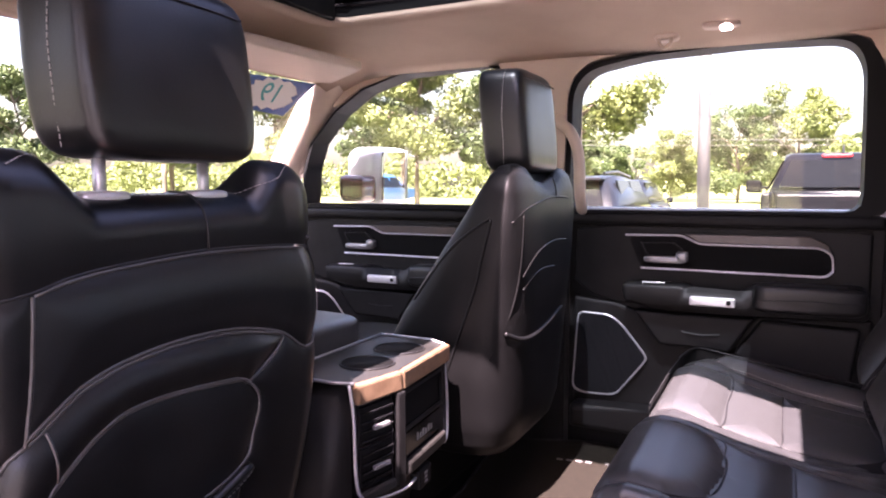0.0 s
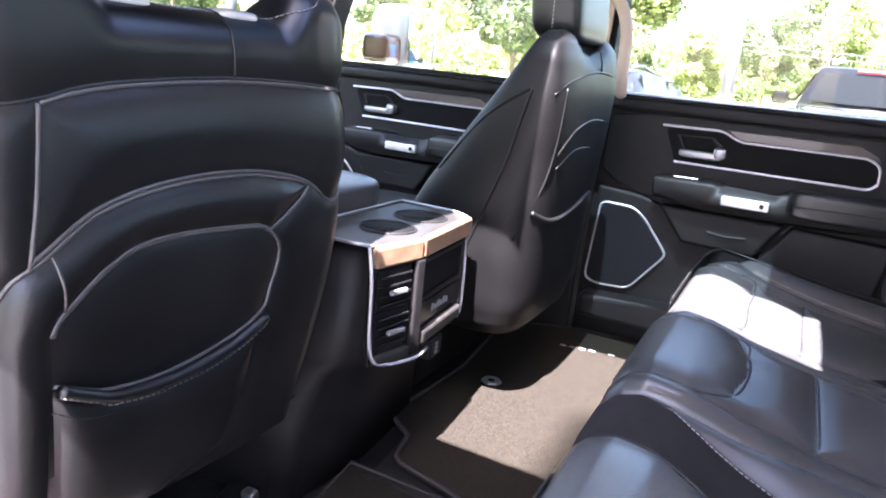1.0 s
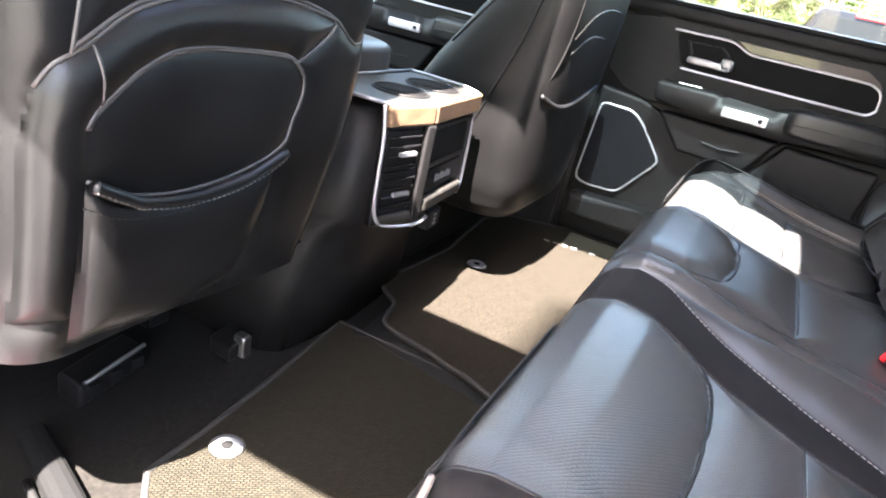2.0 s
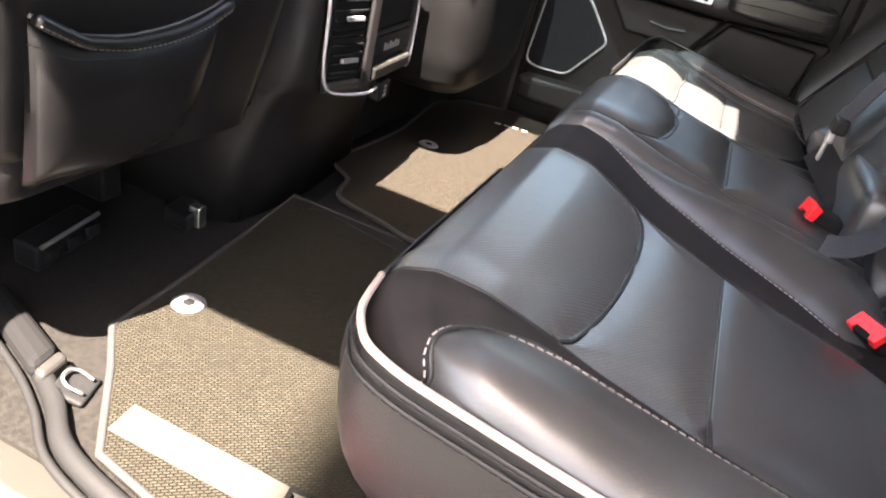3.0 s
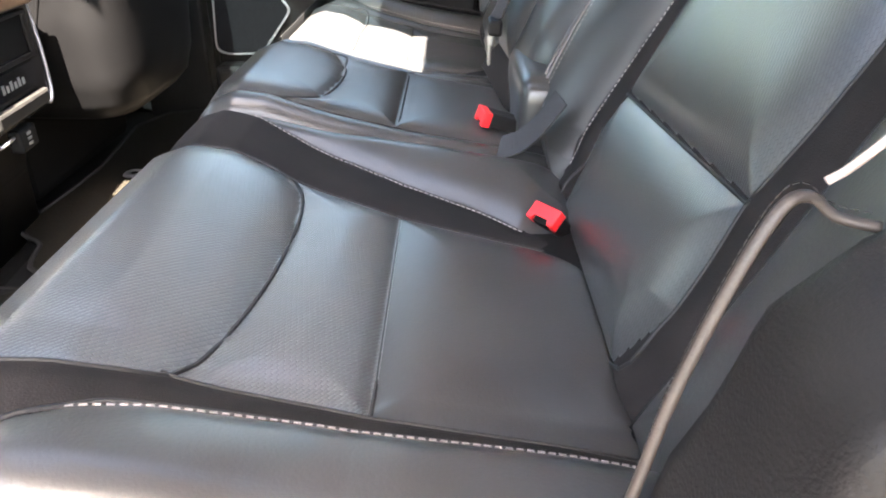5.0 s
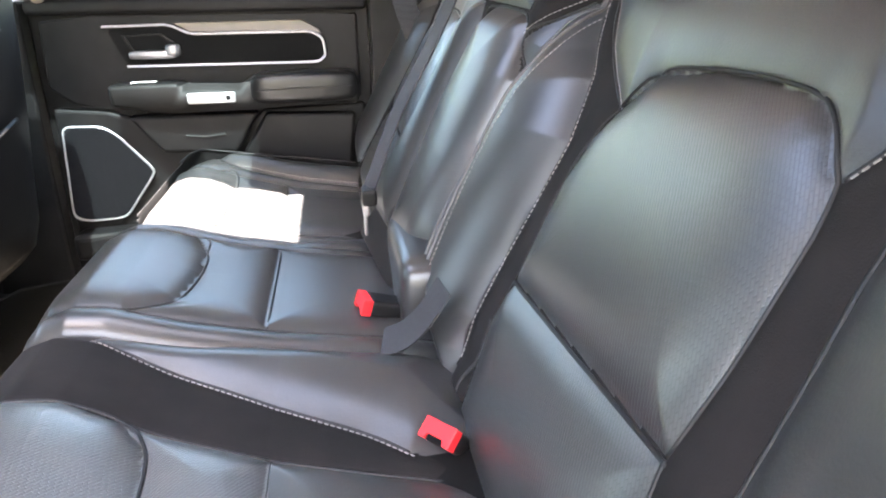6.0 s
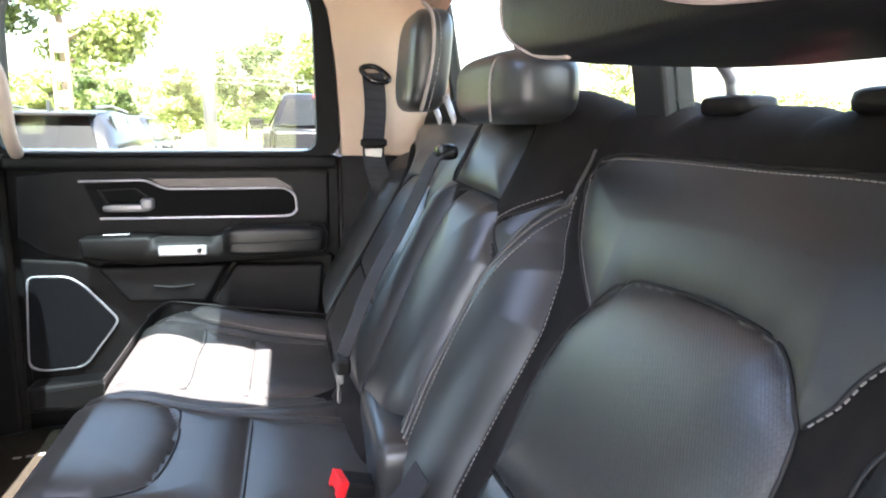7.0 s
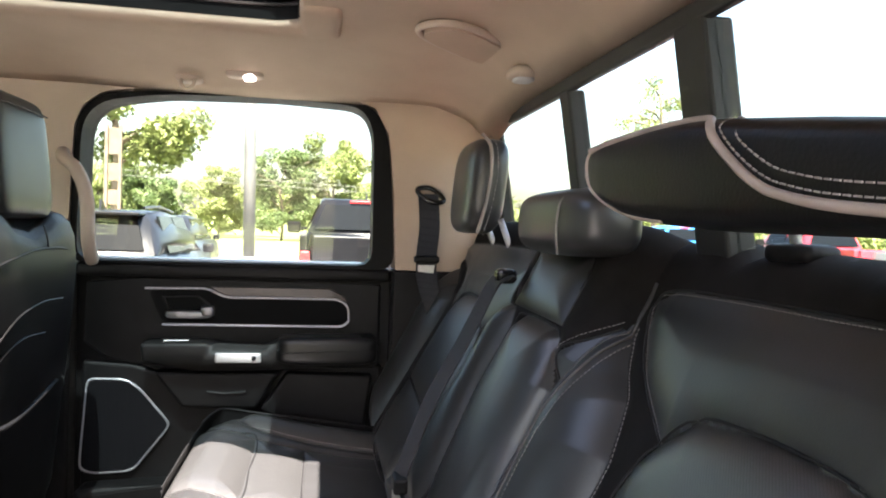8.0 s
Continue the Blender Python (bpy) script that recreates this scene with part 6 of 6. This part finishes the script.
def suv(x, y, label):
    """A small hatchback SUV with its tail toward the viewer; it points along +x."""
    t = thing("parked_suv", label, "car", "parked vehicles", at=(x, y, 0.02))
    def sec(dx, w, z0, z1, wt):
        return [(x + dx, y - w, z0), (x + dx, y - w, 0.55 * z0 + 0.45 * z1), (x + dx, y - wt, z1), (x + dx, y + wt, z1), (x + dx, y + w, 0.55 * z0 + 0.45 * z1), (x + dx, y + w, z0)]
    lower = loft([sec(0.0, 0.86, 0.45, 0.98, 0.80), sec(0.25, 0.92, 0.3, 1.05, 0.86), sec(2.4, 0.93, 0.3, 1.02, 0.86), sec(3.6, 0.92, 0.3, 0.98, 0.84), sec(4.2, 0.80, 0.4, 0.80, 0.72)])
    bmesh.ops.bevel(lower, geom=lower.edges[:], offset=0.04, segments=2, affect="EDGES")
    part("body", lower, PAINTG, t, "dark grey painted body", True)
    cab = loft([sec(0.10, 0.80, 1.0, 1.04, 0.78), sec(0.42, 0.80, 1.0, 1.50, 0.60), sec(1.2, 0.82, 1.0, 1.57, 0.62), sec(2.2, 0.82, 1.0, 1.52, 0.60), sec(3.0, 0.80, 0.98, 1.02, 0.76)])
    bmesh.ops.bevel(cab, geom=cab.edges[:], offset=0.03, segments=2, affect="EDGES")
    part("cabin", cab, PAINTG, t, "", True)
    part("rear_window", loft([[(x + 0.155, y - 0.66, 1.10), (x + 0.395, y - 0.52, 1.50), (x + 0.395, y + 0.52, 1.50), (x + 0.155, y + 0.66, 1.10)], [(x + 0.115, y - 0.66, 1.10), (x + 0.355, y - 0.52, 1.50), (x + 0.355, y + 0.52, 1.50), (x + 0.115, y + 0.66, 1.10)]]), CARGLASS, t)
    part("spoiler", box(x + 0.22, x + 0.50, y - 0.58, y + 0.58, 1.495, 1.535, 0.015), PAINTK, t, "dark roof spoiler")
    for s in (-1, 1):
        for a, b, c, d in ((0.62, 1.35, 0.66, 1.33), (1.40, 2.2, 1.40, 2.1)):
            part("side_window", loft([[(x + a, y + s * 0.805, 1.06), (x + b, y + s * 0.815, 1.06), (x + d, y + s * 0.66, 1.50), (x + c, y + s * 0.66, 1.50)], [(x + a, y + s * 0.835, 1.06), (x + b, y + s * 0.845, 1.06), (x + d, y + s * 0.69, 1.50), (x + c, y + s * 0.69, 1.50)]]), CARGLASS, t)
        part("tail_lamp", box(x - 0.02, x + 0.20, y + s * 0.74 - 0.12, y + s * 0.74 + 0.12, 0.90, 1.02, 0.02), TAIL, t)
        part("wing_mirror", pillow(x + 2.35, x + 2.5, y + s * 1.0 - 0.08, y + s * 1.0 + 0.08, 1.0, 1.14, 4, 16, 10), PAINTK, t)
        part("roof_rail", tube([(x + 0.5, y + s * 0.56, 1.59), (x + 1.2, y + s * 0.57, 1.62), (x + 2.1, y + s * 0.56, 1.56)], 0.018, 6), PAINTK, t)
    part("light_bar", box(x - 0.03, x + 0.05, y - 0.62, y + 0.62, 0.965, 1.0, 0.01), TAIL, t, "red light bar across the tail")
    part("badge", revolve([(0.05, -0.01), (0.075, -0.012), (0.075, 0.0), (0.05, 0.0)], (x + 0.085, y, 1.075), 20, "x"), CHROME, t, "plain oval badge")
    part("bumper", box(x - 0.10, x + 0.2, y - 0.86, y + 0.86, 0.38, 0.62, 0.05, 3), PAINTK, t)
    part("aerial", prism([(x + 0.75, 1.55), (x + 0.95, 1.56), (x + 0.78, 1.68)], "y", y - 0.015, y + 0.015), PAINTK, t)
    for dx in (0.75, 3.35):
        for s in (-1, 1):
            wheel(x + dx, y + s * 0.82, 0.33, t, "y")
    return t


def pickup(x, y, paint, label, s=1):
    """A crew-cab pickup seen from its tail; it points along s * x."""
    t = thing("parked_pickup", label, "pickup truck", "parked vehicles", at=(x, y, 0.02))
    X = lambda a: x + s * a
    def slab(name, a, b, w0, w1, z0, z1, mat, bevel=0.03, lab=""):
        return part(name, box(min(X(a), X(b)), max(X(a), X(b)), y + w0, y + w1, z0, z1, bevel, 2), mat, t, lab)
    slab("chassis", 0.2, 5.4, -0.7, 0.7, 0.42, 0.62, DARK)
    slab("tailgate", 0.0, 0.08, -0.80, 0.80, 0.78, 1.32, paint, 0.03, "painted tailgate")
    for k in (-1, 1):
        slab("bed_side", 0.02, 1.9, k * 0.92 - 0.06, k * 0.92 + 0.06, 0.60, 1.33, paint)
        slab("tail_lamp", -0.02, 0.12, k * 0.90 - 0.07, k * 0.90 + 0.07, 0.80, 1.08, TAIL, 0.02, "red tail lamp")
        slab("wing_mirror", 3.5, 3.62, k * 1.20 - 0.13, k * 1.20 + 0.13, 1.30, 1.52, DARK, 0.04, "black wing mirror")
        slab("mirror_arm", 3.52, 3.58, k * 1.02 - 0.09, k * 1.02 + 0.09, 1.36, 1.42, DARK, 0.01)
        wheel(X(1.0), y + k * 0.84, 0.40, t, "y")
        wheel(X(4.6), y + k * 0.84, 0.40, t, "y")
    slab("bed_floor", 0.02, 1.9, -0.88, 0.88, 0.66, 0.76, DARK)
    slab("rear_bumper", -0.15, 0.1, -0.9, 0.9, 0.50, 0.68, CHROME, 0.04)
    def sec(a, w, z0, z1, wt):
        return [(X(a), y - w, z0), (X(a), y - w * 0.99, 1.30), (X(a), y - wt, z1), (X(a), y + wt, z1), (X(a), y + w * 0.99, 1.30), (X(a), y + w, z0)]
    cab = loft([sec(1.88, 0.94, 0.6, 1.36, 0.93), sec(2.02, 0.94, 0.6, 1.90, 0.66), sec(2.6, 0.94, 0.6, 1.95, 0.68), sec(3.5, 0.94, 0.6, 1.90, 0.66), sec(4.2, 0.94, 0.6, 1.34, 0.88)])
    bmesh.ops.bevel(cab, geom=cab.edges[:], offset=0.03, segments=2, affect="EDGES")
    part("cab", cab, paint, t, "", True)
    part("bonnet", loft([sec(4.1, 0.94, 0.6, 1.32, 0.88), sec(5.6, 0.92, 0.6, 1.22, 0.84), sec(5.75, 0.86, 0.6, 1.10, 0.80)]), paint, t)
    rw = part("rear_window", loft([[(X(1.915), y - 0.78, 1.40), (X(2.02), y - 0.62, 1.82), (X(2.02), y + 0.62, 1.82), (X(1.915), y + 0.78, 1.40)], [(X(1.865), y - 0.78, 1.40), (X(1.975), y - 0.62, 1.82), (X(1.975), y + 0.62, 1.82), (X(1.865), y + 0.78, 1.40)]]), CARGLASS, t, "dark rear window")
    slab("brake_lamp", 1.93, 2.0, -0.20, 0.20, 1.855, 1.90, TAIL, 0.01, "red high brake lamp")
    part("aerial", prism([(X(2.3), 1.94), (X(2.5), 1.94), (X(2.42), 2.06)], "y", y - 0.12, y - 0.09), PAINTK, t)
    for k in (-1, 1):
        for a, b in ((2.15, 2.75), (2.85, 3.6)):
            part("side_window", loft([[(X(a), y + k * 0.925, 1.36), (X(b + 0.1), y + k * 0.925, 1.36), (X(b), y + k * 0.71, 1.82), (X(a), y + k * 0.71, 1.82)], [(X(a), y + k * 0.955, 1.36), (X(b + 0.1), y + k * 0.955, 1.36), (X(b), y + k * 0.74, 1.82), (X(a), y + k * 0.74, 1.82)]]), CARGLASS, t)
    return t


suv(7.3, 3.05, "dark grey compact SUV parked with its tail to the truck")
suv(14.5, 4.0, "dark grey compact SUV parked further along the lot")
pickup(9.2, -0.25, PAINTK, "dark crew-cab pickup parked tail first")
BLUEP, REDP = material("blue_car_paint", (0.02, 0.17, 0.45), 0.3, coat=1.0), material("red_car_paint", (0.40, 0.02, 0.03), 0.3, coat=1.0)
pickup(22.8, -14.0, BLUEP, "bright blue pickup far across the lot")
pickup(14.6, -14.0, REDP, "red pickup far across the lot")
pickup(8.4, -14.0, PAINTW, "silver pickup far across the lot")

LEAFA = material("leaf_light", (0.10, 0.135, 0.03), 0.6, c2=(0.15, 0.17, 0.05), scale=1.2)
LEAFB = material("leaf_dark", (0.045, 0.075, 0.02), 0.6, c2=(0.08, 0.11, 0.03), scale=1.2)
BARK = material("bark", (0.10, 0.075, 0.055), 0.9, c2=(0.15, 0.115, 0.085), scale=6, bump=0.8, bscale=30)
HAZE = material("far_woods", (0.07, 0.11, 0.05), 0.9, c2=(0.11, 0.15, 0.07), scale=0.12)


def leaves(rng, centres, per, size):
    """Many small leaf clumps scattered round limb ends."""
    n = len(centres) * per
    c = np.repeat(np.array([q[:3] for q in centres]), per, 0)
    r = np.repeat(np.array([q[3] for q in centres]), per)[:, None]
    d = rng.normal(size=(n, 3))
    d /= np.linalg.norm(d, axis=1, keepdims=True)
    p = c + d * r * rng.uniform(0.35, 1.0, (n, 1)) ** 0.6 * np.array([1, 1, 0.75])
    a = rng.normal(size=(n, 3))
    a /= np.linalg.norm(a, axis=1, keepdims=True)
    b = np.cross(a, rng.normal(size=(n, 3)))
    b /= np.linalg.norm(b, axis=1, keepdims=True)
    s = rng.uniform(0.6, 1.3, (n, 1)) * size
    v = np.stack([p - a * s, p + b * s * 0.55, p + a * s, p - b * s * 0.55], 1).reshape(-1, 3)
    me = bpy.data.meshes.new("crown")
    me.from_pydata(v.tolist(), [], (np.arange(n * 4).reshape(-1, 4)).tolist())
    return me


def tree(x, y, h, w, seed, mat, label, per=150, base=0.28):
    rng = np.random.default_rng(seed)
    t = thing("tree", label, "tree", "trees beyond the lot", at=(x, y, 0))
    tips, bms = [], []
    trunk = smoothed([(x, y, 0), (x + rng.normal() * 0.1, y + rng.normal() * 0.1, h * 0.3), (x + rng.normal() * 0.25, y + rng.normal() * 0.25, h * 0.6), (x + rng.normal() * 0.3, y + rng.normal() * 0.3, h * 0.9)], 4)
    for i in range(3):
        seg = trunk[i * 4:i * 4 + 5]
        bms.append(tube(seg, 0.028 * h * (1 - 0.28 * i) * 0.6, 8))
    for k in range(16):
        f = base + (0.95 - base) * (k + rng.uniform()) / 16
        q = trunk[min(int(f / 0.9 * 12), 12)]
        ang = rng.uniform(0, 2 * math.pi)
        reach = w * (0.55 + 0.45 * math.sin(math.pi * min(1, (f - base) / (1 - base) * 0.9 + 0.15))) * rng.uniform(0.55, 1.05)
        tip = Vector((q.x + math.cos(ang) * reach, q.y + math.sin(ang) * reach, h * f + reach * rng.uniform(0.1, 0.5)))
        bms.append(tube([q, q.lerp(tip, 0.5) + Vector((0, 0, 0.1 * reach)), tip], 0.006 * h, 5))
        for g in (0.45, 0.75, 1.0):
            c = q.lerp(tip, g)
            tips.append((c.x + rng.normal() * 0.15 * w, c.y + rng.normal() * 0.15 * w, c.z + rng.normal() * 0.08 * w, w * rng.uniform(0.16, 0.34)))
    part("trunk", join(*bms), BARK, t, "", True)
    me = leaves(rng, tips, int(per * 1.7), 0.019 * w + 0.045)
    linked("crown", me, mat, t, "loose leafy crown")
    return t


BIG = "leafy green tree beyond the parked cars"
for i, (x, y, h, w) in enumerate([(34, 10.2, 13.0, 4.3), (35, 15.0, 9.0, 3.4), (34, 19.5, 9.5, 3.6), (37, 25.5, 10.5, 4.2), (36, 32, 9.5, 3.8), (34, 40, 10, 4.2), (41, 47, 11, 4.6), (30, 50, 9.5, 4.0), (26, 60, 10, 4.4)]):
    tree(x, y, h, w, 10 + i, LEAFB if i % 2 else LEAFA, "tall " + BIG, 300)
for i, (x, y, h, w) in enumerate([(58, 3.8, 7.2, 3.4), (60, -0.5, 8.2, 3.8), (62, 9.5, 5.6, 2.8), (60, 14.5, 5.2, 2.7), (63, 19.5, 6.0, 3.0), (62, 24.5, 6.0, 3.0), (66, -5.5, 6.0, 3.2)]):
    tree(x, y, h, w, 40 + i, LEAFA if i % 3 else LEAFB, BIG, 260, 0.12)
for i, (x, y, h, w) in enumerate([(-6, 58, 11, 4.6), (-14, 52, 10, 4.4), (4, 62, 10, 4.6), (14, 66, 11, 5)]):
    tree(x, y, h, w, 70 + i, LEAFA, "tall " + BIG, 200)
tree(36, -18.5, 10.5, 2.6, 91, LEAFA, "slim tree behind the rear window", 60)

rng = np.random.default_rng(5)
cs_ = []
for k in range(900):
    yy = rng.uniform(-90, 120)
    cs_.append((72 + rng.uniform(-3, 6), yy, rng.uniform(0.6, 4.6) + 0.7 * math.sin(yy * 0.3), rng.uniform(1.0, 1.9)))
for k in range(260):
    a = rng.uniform(-2.9, -0.9)
    cs_.append((math.cos(a) * 95, math.sin(a) * 95, rng.uniform(0.5, 3.4), rng.uniform(1.2, 2.2)))
linked("far_hedge", leaves(rng, cs_, 70, 0.26), LEAFA)
tagged(bpy.data.objects["far_hedge"], "continuous far hedge of green trees", "hedge", kind="stuff")
hill = bmesh.new()
pts = [(-900, 0)] + [(-900 + 60 * i, 16 + 9 * math.sin(i * 0.7) + 6 * math.sin(i * 1.7)) for i in range(31)] + [(900, 0)]
hb = prism(pts, "y", -520, -500)
structure("backdrop", hb, HAZE, "low wooded hill on the horizon")

for k in (0.0, 0.35):
    pl = thing("power_line", "thin overhead cable beyond the trees", "cable", "cables", at=(48, 0, 4))
    part("cable", tube([(48, 40, 5.0 + k), (48, 10, 4.2 + k), (48, -20, 3.4 + k), (48, -60, 3.2 + k)], 0.02, 5), POLEM, pl)
for yy in (40, -60):
    up = thing("utility_pole", "wooden utility pole carrying the cables", "utility pole", "utility poles", at=(48, yy, 0))
    part("mast", tube([(48, yy, 0), (48, yy, 6.5)], 0.14, 10), BARK, up, "", True)
    part("crossarm", box(47.95, 48.05, yy - 0.9, yy + 0.9, 5.6, 5.72, 0.01), BARK, up)
SIGNW = material("weathered_timber", (0.10, 0.075, 0.05), 0.9, c2=(0.15, 0.11, 0.075), scale=4, bump=0.5, bscale=20)
sg = thing("timber_sign", "tall weathered timber sign frame among the trees", "sign", at=(24, 7.45, 0))
for dy in (-0.22, 0.22):
    part("post", box(23.95, 24.07, 7.45 + dy - 0.05, 7.45 + dy + 0.05, 0.0, 4.6, 0.008), SIGNW, sg)
for z0, z1 in ((3.6, 4.5), (2.7, 3.3), (1.9, 2.4)):
    part("board", box(24.07, 24.11, 7.21, 7.69, z0, z1, 0.008), SIGNW, sg)
